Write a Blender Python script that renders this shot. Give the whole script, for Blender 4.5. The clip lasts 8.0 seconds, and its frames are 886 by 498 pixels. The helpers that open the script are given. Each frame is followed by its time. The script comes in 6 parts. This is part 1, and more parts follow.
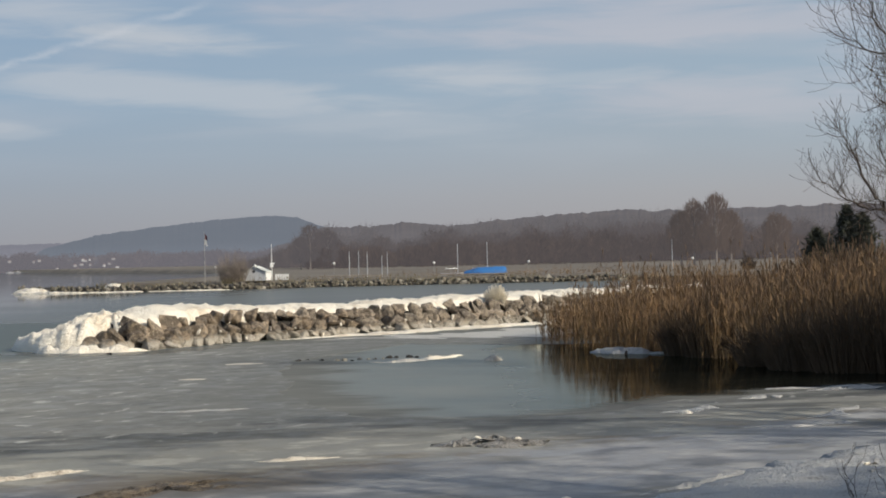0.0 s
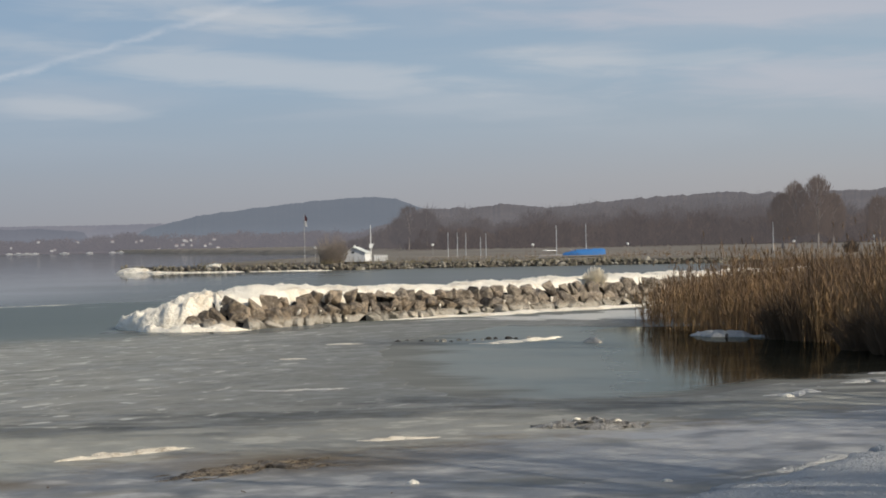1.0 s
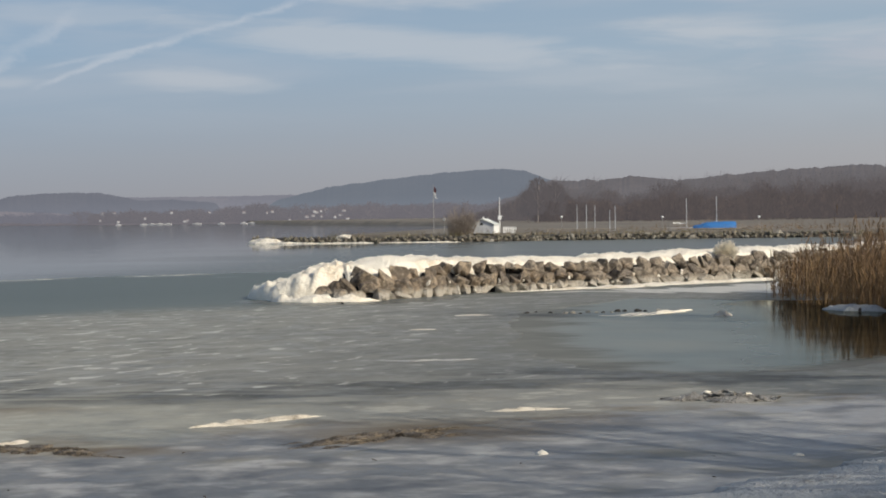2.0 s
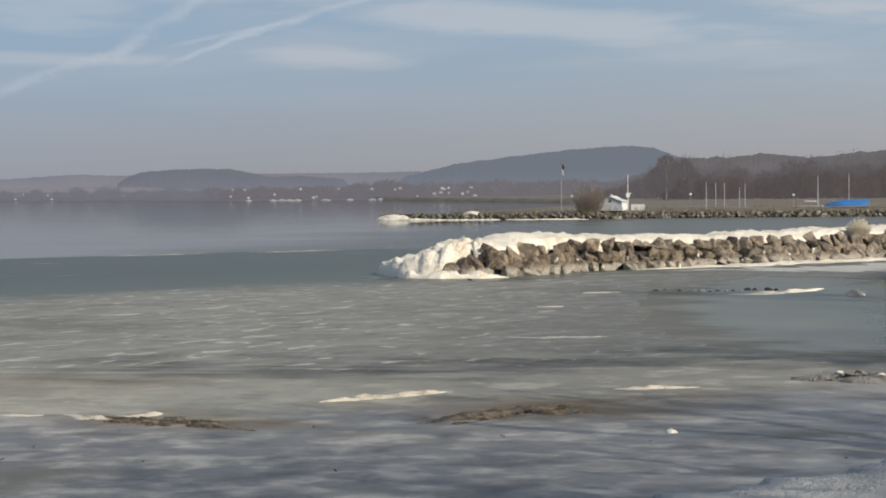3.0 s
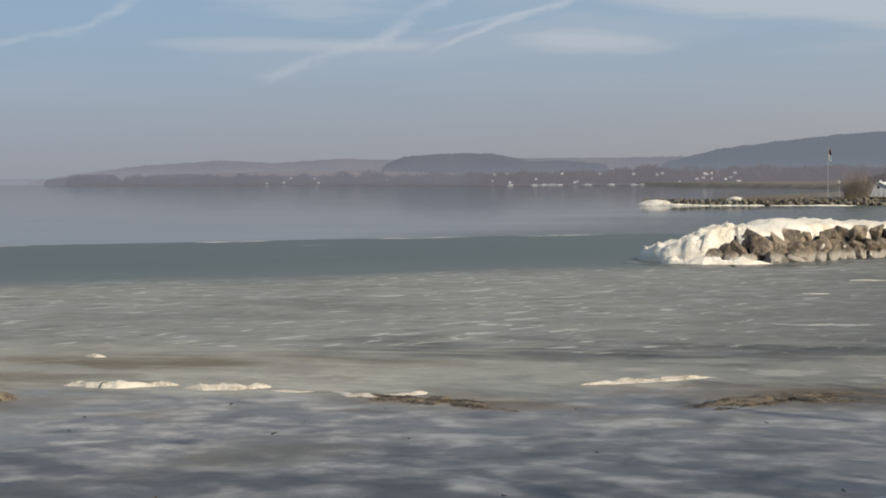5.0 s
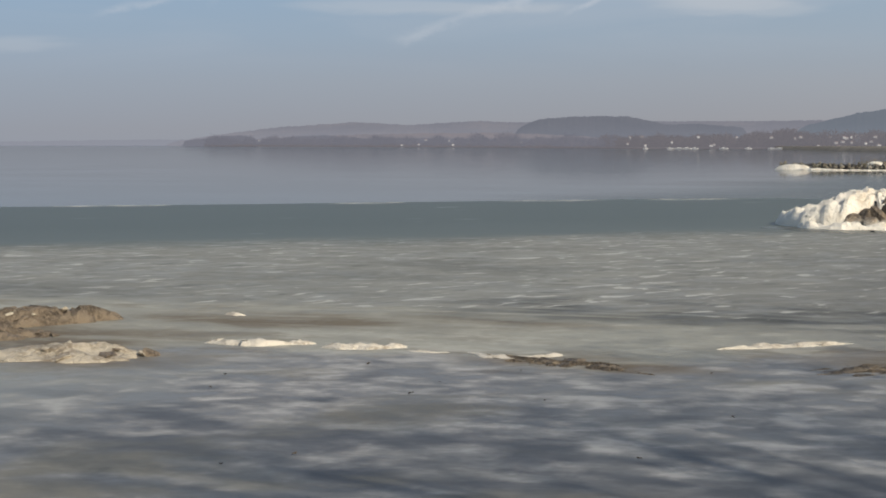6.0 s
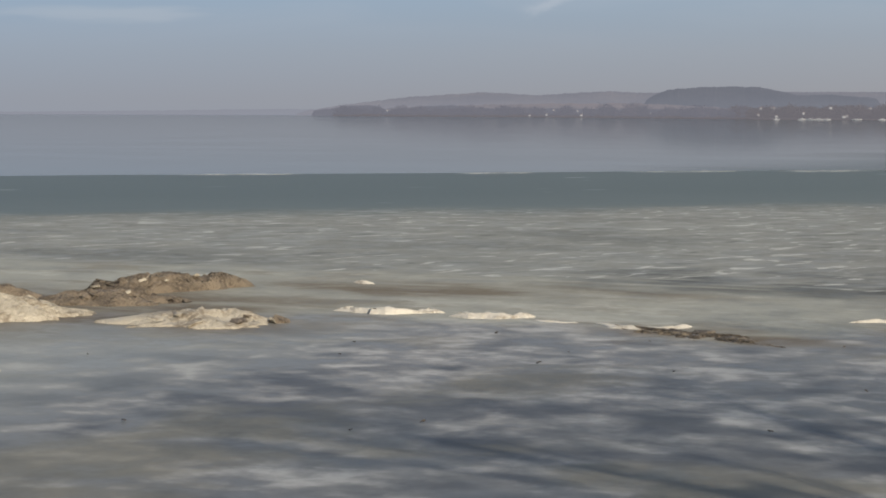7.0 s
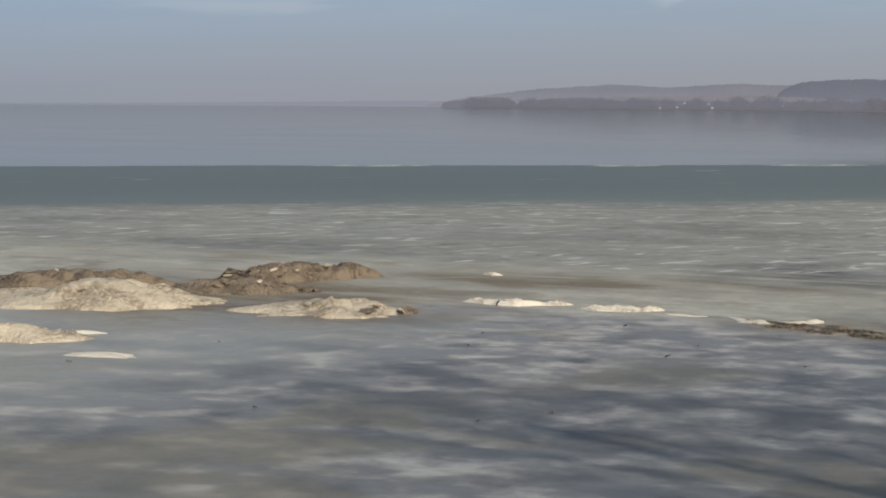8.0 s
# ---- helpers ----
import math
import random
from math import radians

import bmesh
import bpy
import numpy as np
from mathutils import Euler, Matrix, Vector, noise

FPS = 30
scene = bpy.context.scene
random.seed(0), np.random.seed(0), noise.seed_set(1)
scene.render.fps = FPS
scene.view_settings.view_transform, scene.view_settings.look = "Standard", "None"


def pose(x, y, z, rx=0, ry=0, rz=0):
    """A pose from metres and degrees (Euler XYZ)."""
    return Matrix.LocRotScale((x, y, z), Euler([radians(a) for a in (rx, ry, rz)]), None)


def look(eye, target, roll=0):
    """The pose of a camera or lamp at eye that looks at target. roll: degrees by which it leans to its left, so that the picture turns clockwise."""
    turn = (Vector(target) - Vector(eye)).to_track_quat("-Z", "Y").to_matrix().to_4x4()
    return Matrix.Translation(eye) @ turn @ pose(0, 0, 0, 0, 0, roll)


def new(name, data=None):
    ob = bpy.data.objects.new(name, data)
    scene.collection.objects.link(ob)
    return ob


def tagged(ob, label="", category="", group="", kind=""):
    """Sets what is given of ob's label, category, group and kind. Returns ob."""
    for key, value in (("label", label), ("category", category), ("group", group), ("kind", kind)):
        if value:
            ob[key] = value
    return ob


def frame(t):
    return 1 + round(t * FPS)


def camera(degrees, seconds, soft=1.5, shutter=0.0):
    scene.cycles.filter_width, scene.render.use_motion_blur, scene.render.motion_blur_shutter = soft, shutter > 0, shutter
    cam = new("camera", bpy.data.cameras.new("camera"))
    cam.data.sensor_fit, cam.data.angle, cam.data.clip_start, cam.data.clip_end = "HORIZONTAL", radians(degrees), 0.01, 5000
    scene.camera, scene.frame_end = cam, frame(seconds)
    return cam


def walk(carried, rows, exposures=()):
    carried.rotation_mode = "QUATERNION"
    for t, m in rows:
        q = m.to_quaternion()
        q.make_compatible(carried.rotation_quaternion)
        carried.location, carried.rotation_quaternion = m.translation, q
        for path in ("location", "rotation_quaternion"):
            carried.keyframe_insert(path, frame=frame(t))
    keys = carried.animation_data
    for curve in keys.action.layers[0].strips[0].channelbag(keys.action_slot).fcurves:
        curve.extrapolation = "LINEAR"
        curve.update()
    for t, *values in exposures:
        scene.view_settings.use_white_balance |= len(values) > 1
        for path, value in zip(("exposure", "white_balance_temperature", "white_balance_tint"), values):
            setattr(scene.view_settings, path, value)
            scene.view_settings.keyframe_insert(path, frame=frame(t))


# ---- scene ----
cam = camera(28.0, 8.0, soft=1.85)
EYE = 3.0
# seconds, x, y, z from the first eye, then yaw, pitch and lean in degrees
ROWS = [
    (0.0, 0.000, 0.000, -0.000, 0.000, 0.329, 1.269),
    (0.5, -0.025, -0.079, -0.005, 1.290, 0.118, 1.113),
    (1.0, -0.035, -0.044, -0.007, 3.171, -0.200, 1.010),
    (1.5, -0.038, -0.081, -0.014, 5.180, -0.586, 0.898),
    (3.0, -0.080, -0.126, -0.018, 11.421, -1.740, 0.558),
    (3.5, -0.078, -0.160, -0.019, 13.197, -1.754, 0.525),
    (4.0, -0.087, -0.196, -0.029, 15.315, -1.739, 0.448),
    (4.5, -0.093, -0.209, -0.022, 17.464, -1.863, 0.328),
    (5.0, -0.074, -0.291, -0.029, 19.826, -2.170, 0.301),
    (6.5, -0.076, -0.400, -0.031, 26.208, -3.963, -0.141),
    (7.0, -0.109, -0.384, -0.044, 28.267, -4.331, -0.190),
    (7.5, -0.094, -0.434, -0.033, 30.245, -4.521, -0.351),
    (8.0, -0.109, -0.407, -0.048, 32.423, -4.606, -0.367),
]
walk(cam, [(t, pose(x, y, EYE + z, 90 + pitch, lean, yaw)) for t, x, y, z, yaw, pitch, lean in ROWS])

# ---------------------------------------------------------------- light
SUN_TURN, SUN_HEIGHT = 118.0, 30.0   # compass turn from +y towards +x, and height, in degrees


def maths(tree, op, a, b=None, clamp=False):
    """A math node on numbers or sockets; gives its output socket."""
    n = tree.nodes.new("ShaderNodeMath")
    n.operation, n.use_clamp = op, clamp
    for i, val in enumerate((a, b)):
        if val is None:
            continue
        if isinstance(val, (int, float)):
            n.inputs[i].default_value = val
        else:
            tree.links.new(val, n.inputs[i])
    return n.outputs[0]


def ramp(tree, fac, stops):
    n = tree.nodes.new("ShaderNodeValToRGB")
    while len(n.color_ramp.elements) < len(stops):
        n.color_ramp.elements.new(0.5)
    for e, (at_, col) in zip(n.color_ramp.elements, stops):
        e.position = at_
        e.color = (*col, 1) if len(col) == 3 else col
    tree.links.new(fac, n.inputs[0])
    return n.outputs[0]


def grey(a):
    return (a, a, a)


def span(tree, val, lo, hi, a=0.0, b=1.0, smooth=True):
    """val from lo..hi mapped to a..b, clamped."""
    n = tree.nodes.new("ShaderNodeMapRange")
    n.interpolation_type = "SMOOTHSTEP" if smooth else "LINEAR"
    for i, v in ((1, lo), (2, hi), (3, a), (4, b)):
        n.inputs[i].default_value = v
    tree.links.new(val, n.inputs[0])
    return n.outputs[0]


def blend(tree, fac, a, b, kind="MIX"):
    n = tree.nodes.new("ShaderNodeMix")
    n.data_type, n.blend_type = "RGBA", kind
    for sock, val in ((n.inputs[0], fac), (n.inputs[6], a), (n.inputs[7], b)):
        if isinstance(val, (int, float)):
            sock.default_value = val
        elif isinstance(val, tuple):
            sock.default_value = (*val, 1)
        else:
            tree.links.new(val, sock)
    return n.outputs[2]


def combine(tree, x, y, z=0.0):
    n = tree.nodes.new("ShaderNodeCombineXYZ")
    for i, val in enumerate((x, y, z)):
        if isinstance(val, (int, float)):
            n.inputs[i].default_value = val
        else:
            tree.links.new(val, n.inputs[i])
    return n.outputs[0]


def clouds(tree, vec, scale, detail=4, rough=0.55, twist=0.0):
    n = tree.nodes.new("ShaderNodeTexNoise")
    n.inputs["Scale"].default_value, n.inputs["Detail"].default_value = scale, detail
    n.inputs["Roughness"].default_value, n.inputs["Distortion"].default_value = rough, twist
    if vec is not None:
        tree.links.new(vec, n.inputs["Vector"])
    return n.outputs["Fac"]


def make_world():
    world = bpy.data.worlds.new("sky")
    scene.world = world
    world.use_nodes = True
    t = world.node_tree
    t.nodes.clear()
    out, bg = t.nodes.new("ShaderNodeOutputWorld"), t.nodes.new("ShaderNodeBackground")
    sky = t.nodes.new("ShaderNodeTexSky")
    sky.sky_type, sky.sun_disc = "NISHITA", False
    sky.sun_elevation, sky.sun_rotation = radians(SUN_HEIGHT), radians(SUN_TURN)
    sky.air_density, sky.dust_density, sky.ozone_density = 1.2, 2.5, 1.5
    pos = t.nodes.new("ShaderNodeTexCoord")
    split = t.nodes.new("ShaderNodeSeparateXYZ")
    t.links.new(pos.outputs["Generated"], split.inputs[0])
    x, y, z = split.outputs
    az = maths(t, "MULTIPLY", maths(t, "ARCTAN2", maths(t, "MULTIPLY", x, -1.0), y), 57.2958)
    el = maths(t, "MULTIPLY", maths(t, "ARCSINE", z), 57.2958)
    scaled = t.nodes.new("ShaderNodeVectorMath")
    scaled.operation = "SCALE"
    scaled.inputs["Scale"].default_value = SKY_STRENGTH
    t.links.new(sky.outputs[0], scaled.inputs[0])
    # winter haze that thins out upwards
    haze = ramp(t, span(t, el, -1, 14, smooth=False), [(0.0, (0.314, 0.312, 0.337)), (0.1, (0.333, 0.328, 0.348)), (0.2, (0.345, 0.368, 0.405)), (0.3, (0.335, 0.40, 0.47)),
                                                        (0.42, (0.31, 0.41, 0.515)), (0.65, (0.275, 0.38, 0.51)), (1.0, (0.26, 0.35, 0.48))])
    # warmer and brighter towards the sun
    haze = blend(t, 1.0, haze, ramp(t, span(t, az, -25, 45, smooth=False), [(0.0, (1.0, 0.96, 0.91)), (0.25, (0.985, 0.945, 0.905)), (0.6, (0.852, 0.879, 0.906)), (1.0, (0.815, 0.895, 0.98))]), "MULTIPLY")
    haze = blend(t, 1.0, haze, (1.12, 1.12, 1.12), "MULTIPLY")
    col = blend(t, span(t, el, 6, 50, 1.0, 0.15), scaled.outputs[0], haze)
    # thin high cloud: a faint streaky veil, and single banks with torn edges
    warp = combine(t, maths(t, "MULTIPLY", az, 0.085), maths(t, "ADD", maths(t, "MULTIPLY", el, 0.62), maths(t, "MULTIPLY", az, 0.02)))
    veil = clouds(t, warp, 1.0, 5, 0.5, 0.6)
    cover = maths(t, "MULTIPLY", span(t, veil, 0.42, 0.7), span(t, el, 1.5, 5.0))
    col = blend(t, maths(t, "MULTIPLY", cover, 0.22), col, (0.52, 0.53, 0.57))
    fray = combine(t, maths(t, "MULTIPLY", az, 0.9), maths(t, "MULTIPLY", el, 1.6), 8.0)
    torn = clouds(t, fray, 1.0, 4, 0.6)
    wisp = clouds(t, combine(t, maths(t, "MULTIPLY", az, 0.22), maths(t, "MULTIPLY", el, 1.5), 5.0), 1.0, 4, 0.55, 0.5)
    for tone, banks in BANKS:
        total = None
        for a0, e0, half, high, slope, amount in banks:
            da = maths(t, "SUBTRACT", az, a0)
            de = maths(t, "SUBTRACT", maths(t, "SUBTRACT", el, e0), maths(t, "MULTIPLY", da, slope))
            da, de = maths(t, "DIVIDE", da, half), maths(t, "DIVIDE", de, high)
            r = maths(t, "SQRT", maths(t, "ADD", maths(t, "MULTIPLY", da, da), maths(t, "MULTIPLY", de, de)))
            r = maths(t, "ADD", r, maths(t, "MULTIPLY", maths(t, "SUBTRACT", 0.5, wisp), 2.2))
            bank = span(t, r, 0.25, 1.3, amount, 0.0)
            total = bank if total is None else maths(t, "MAXIMUM", total, bank)
        col = blend(t, total, col, tone)
    # old vapour trails
    for a0, e0, slope, wide, lo, hi, amount in TRAILS:
        off = maths(t, "SUBTRACT", el, maths(t, "ADD", maths(t, "MULTIPLY", maths(t, "SUBTRACT", az, a0), slope), e0))
        off = maths(t, "ADD", off, maths(t, "MULTIPLY", maths(t, "SUBTRACT", torn, 0.5), wide * 2.4))
        line = span(t, maths(t, "ABSOLUTE", off), 0.0, wide, 1.0, 0.0)
        line = maths(t, "MULTIPLY", line, maths(t, "MULTIPLY", span(t, az, lo, lo + 1.2), span(t, az, hi - 1.2, hi, 1.0, 0.0)))
        line = maths(t, "MULTIPLY", line, span(t, torn, 0.3, 0.6, 0.45, 1.0))
        col = blend(t, maths(t, "MULTIPLY", line, amount), col, (0.62, 0.64, 0.68))
    t.links.new(col, bg.inputs[0])
    t.links.new(bg.outputs[0], out.inputs[0])


SKY_STRENGTH = 0.09
# banks of thin cloud, by tone: turn and height of the middle, half length and half height, slope, strength
BANKS = [
    ((0.56, 0.54, 0.58), [(-8.0, 7.4, 10.0, 0.8, 0.01, 0.5), (0.5, 8.1, 5.5, 0.5, -0.02, 0.4), (-9.5, 5.0, 6.0, 0.85, 0.0, 0.42), (-14.0, 6.2, 3.0, 0.5, 0.0, 0.3)]),
    ((0.54, 0.565, 0.60), [(8.0, 5.5, 8.5, 0.6, 0.09, 0.55), (8.6, 7.2, 3.4, 0.5, 0.09, 0.7), (12.8, 8.0, 3.6, 0.6, 0.0, 0.5), (-1.3, 5.8, 2.9, 0.52, 0.0, 0.62), (-4.6, 5.7, 3.2, 0.32, 0.0, 0.3),
                           (13.4, 4.2, 1.3, 0.22, 0.0, 0.3), (15.5, 4.45, 2.4, 0.36, 0.03, 0.5), (23.8, 5.8, 3.4, 0.7, 0.0, 0.36), (24.5, 4.4, 4.5, 0.25, 0.0, 0.36), (38.8, 3.15, 3.4, 0.28, 0.0, 0.25), (18.5, 6.6, 3.0, 0.5, 0.0, 0.3), (2.0, 4.5, 4.0, 0.6, 0.1, 0.25)]),
]
# turn and height of a point on the trail, its slope, half width, from, to, strength
TRAILS = [
    (14.7, 6.07, -0.30, 0.19, 7.0, 18.8, 0.32),
    (18.6, 4.84, -0.40, 0.17, 17.2, 20.6, 0.36),
    (19.15, 5.0, -0.20, 0.10, 15.5, 20.4, 0.25),
    (23.6, 4.0, -0.33, 0.32, 20.8, 26.2, 0.25),
    (20.6, 5.35, -0.66, 0.42, 18.4, 22.4, 0.27),
    (32.4, 4.65, -0.18, 0.2, 30.2, 35.5, 0.24),
    (30.6, 5.2, -0.6, 0.28, 29.0, 31.8, 0.3),
]
make_world()
sun = new("sun", bpy.data.lights.new("sun", "SUN"))
sun.data.energy, sun.data.angle, sun.data.color = 4.4, radians(0.6), (1.0, 0.92, 0.78)
_a, _e = radians(SUN_TURN), radians(SUN_HEIGHT)
sun.matrix_world = look((40 * math.sin(_a), 40 * math.cos(_a), 30), (40 * math.sin(_a) - math.sin(_a) * math.cos(_e), 40 * math.cos(_a) - math.cos(_a) * math.cos(_e), 30 - math.sin(_e)))


# ---------------------------------------------------------------- materials
def material(name, rough=0.8):
    m = bpy.data.materials.new(name)
    m.use_nodes = True
    t = m.node_tree
    b = t.nodes["Principled BSDF"]
    b.inputs["Roughness"].default_value = rough
    return m, t, b


def place(t):
    """The place in metres, for patterns of true size."""
    return t.nodes.new("ShaderNodeNewGeometry").outputs["Position"]


def stretch(t, vec, sx, sy, sz, turn=0.0):
    n = t.nodes.new("ShaderNodeMapping")
    n.inputs["Scale"].default_value = (sx, sy, sz)
    n.inputs["Rotation"].default_value = (0, 0, radians(turn))
    t.links.new(vec, n.inputs["Vector"])
    return n.outputs[0]


def relief(t, b, height, strength, distance):
    n = t.nodes.new("ShaderNodeBump")
    n.inputs["Strength"].default_value, n.inputs["Distance"].default_value = strength, distance
    t.links.new(height, n.inputs["Height"])
    t.links.new(n.outputs[0], b.inputs["Normal"])


def own(t):
    return t.nodes.new("ShaderNodeObjectInfo").outputs["Random"]


def simple(name, col, rough=0.7, var=0.25, scale=3.0, metal=0.0, bump=0.0):
    """Two scales of variation round one colour."""
    m, t, b = material(name, rough)
    p = place(t)
    a = clouds(t, p, scale, 5)
    c = clouds(t, p, scale * 7.3, 3)
    mixed = maths(t, "ADD", maths(t, "MULTIPLY", a, 0.65), maths(t, "MULTIPLY", c, 0.35))
    lo, hi = tuple(v * (1 - var) for v in col), tuple(min(1, v * (1 + var)) for v in col)
    t.links.new(ramp(t, mixed, [(0.3, lo), (0.7, hi)]), b.inputs["Base Color"])
    b.inputs["Metallic"].default_value = metal
    if bump:
        relief(t, b, c, 0.6, bump)
    return m


def snow_material(name, col=(0.88, 0.81, 0.68), dirt=(0.56, 0.43, 0.27), much=0.6, scale=0.9, least=0.5, bump=0.85):
    m, t, b = material(name, 0.55)
    p = place(t)
    big, fine = clouds(t, p, scale, 5, 0.6), clouds(t, p, scale * 9, 4, 0.6)
    f = maths(t, "MULTIPLY", span(t, big, least, least + 0.22), span(t, fine, 0.3, 0.65))
    c = blend(t, maths(t, "MULTIPLY", f, much, True), col, dirt)
    c = blend(t, span(t, fine, 0.3, 0.7, 0.0, 0.22), c, tuple(v * 0.86 for v in col))
    t.links.new(c, b.inputs["Base Color"])
    b.inputs["Subsurface Weight"].default_value = 0.0
    relief(t, b, maths(t, "ADD", fine, maths(t, "MULTIPLY", big, 2.0)), bump, 0.10)
    return m


def stone_material(name, tones, glaze=0.0, scale=2.2, dark=0.75):
    """Weathered blocks, each of its own tone, with a frozen crust of spray along the foot."""
    m, t, b = material(name, 0.78)
    p = place(t)
    big, fine = clouds(t, p, scale, 5, 0.62), clouds(t, p, scale * 3.2, 4, 0.65)
    base = ramp(t, own(t), [(i / (len(tones) - 1), c) for i, c in enumerate(tones)])
    c = blend(t, span(t, big, 0.43, 0.55, 0.0, dark), base, (0.07, 0.055, 0.043))
    c = blend(t, span(t, fine, 0.5, 0.72, 0.0, 0.5), c, (0.42, 0.36, 0.28))
    if glaze:
        split = t.nodes.new("ShaderNodeSeparateXYZ")
        t.links.new(p, split.inputs[0])
        low = span(t, maths(t, "ADD", split.outputs[2], maths(t, "MULTIPLY", big, -0.5)), -0.08, 0.2, 1.0, 0.0)
        c = blend(t, maths(t, "MULTIPLY", low, glaze), c, (0.52, 0.47, 0.39))
    t.links.new(c, b.inputs["Base Color"])
    relief(t, b, maths(t, "ADD", big, fine), 1.0, 0.14)
    return m


def haze_glow_material(name, tones, air, veil, scale, top=None):
    """Far land with winter haze painted in: the air's colour is mixed over the surface as a glow."""
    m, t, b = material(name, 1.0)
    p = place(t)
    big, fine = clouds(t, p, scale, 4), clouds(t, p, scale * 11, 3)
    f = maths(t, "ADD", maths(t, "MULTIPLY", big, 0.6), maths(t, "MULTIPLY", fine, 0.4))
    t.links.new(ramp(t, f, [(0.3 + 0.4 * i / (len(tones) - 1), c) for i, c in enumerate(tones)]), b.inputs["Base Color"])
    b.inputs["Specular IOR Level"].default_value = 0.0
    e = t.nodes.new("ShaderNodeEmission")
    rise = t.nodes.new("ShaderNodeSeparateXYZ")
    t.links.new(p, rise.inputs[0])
    # the painted haze glows brighter near the water
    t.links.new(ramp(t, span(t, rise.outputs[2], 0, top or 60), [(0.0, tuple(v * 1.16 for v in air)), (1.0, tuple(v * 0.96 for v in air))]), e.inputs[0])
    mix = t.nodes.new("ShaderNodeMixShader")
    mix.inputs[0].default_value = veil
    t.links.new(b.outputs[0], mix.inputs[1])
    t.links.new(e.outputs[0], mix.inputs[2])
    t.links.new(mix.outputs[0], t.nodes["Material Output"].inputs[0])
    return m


def water_material():
    m, t, b = material("lake_water", 0.05)
    p = place(t)
    b.inputs["Base Color"].default_value = (0.03, 0.036, 0.036, 1)
    b.inputs["IOR"].default_value, b.inputs["Specular IOR Level"].default_value = 1.33, 0.42
    a = clouds(t, stretch(t, p, 0.5, 0.5, 1), 1.0, 3)
    c = clouds(t, stretch(t, p, 4.0, 4.0, 1), 1.0, 3)
    relief(t, b, maths(t, "ADD", a, maths(t, "MULTIPLY", c, 0.25)), 0.12, 0.02)
    # fine slush afloat in the water takes away some of its mirror; the sheltered harbour has a dull skin
    across = t.nodes.new("ShaderNodeSeparateXYZ")
    t.links.new(p, across.inputs[0])
    wob = clouds(t, stretch(t, p, 0.04, 0.06, 1), 1.0, 3)
    calm = span(t, maths(t, "ADD", across.outputs[0], maths(t, "MULTIPLY", wob, 14.0)), -36.0, -10.0)
    t.links.new(span(t, calm, 0, 1, 0.05, 0.16), b.inputs["Roughness"])
    slush, mix = t.nodes.new("ShaderNodeBsdfDiffuse"), t.nodes.new("ShaderNodeMixShader")
    t.links.new(blend(t, calm, (0.075, 0.082, 0.085), (0.15, 0.158, 0.152)), slush.inputs["Color"])
    t.links.new(maths(t, "ADD", span(t, wob, 0.35, 0.65, 0.135, 0.165), maths(t, "MULTIPLY", calm, 0.45)), mix.inputs[0])
    t.links.new(b.outputs[0], mix.inputs[1])
    t.links.new(slush.outputs[0], mix.inputs[2])
    t.links.new(mix.outputs[0], t.nodes["Material Output"].inputs[0])
    return m


def grain_along(t, p, turn, long, wide):
    """The place in a frame turned by so many degrees, shrunk along its long way."""
    n = t.nodes.new("ShaderNodeMapping")
    n.inputs["Rotation"].default_value = (0, 0, radians(-turn))
    t.links.new(p, n.inputs["Vector"])
    return stretch(t, n.outputs[0], 1 / long, 1 / wide, 1)


def shore_line(t, x, points):
    """The y of a line along the shore over x."""
    lo, hi = points[0][0], points[-1][0]
    return maths(t, "ADD", maths(t, "MULTIPLY", ramp(t, span(t, x, lo, hi, smooth=False), [((a - lo) / (hi - lo), grey((b + 10) / 60)) for a, b in points]), 60.0), -10.0)


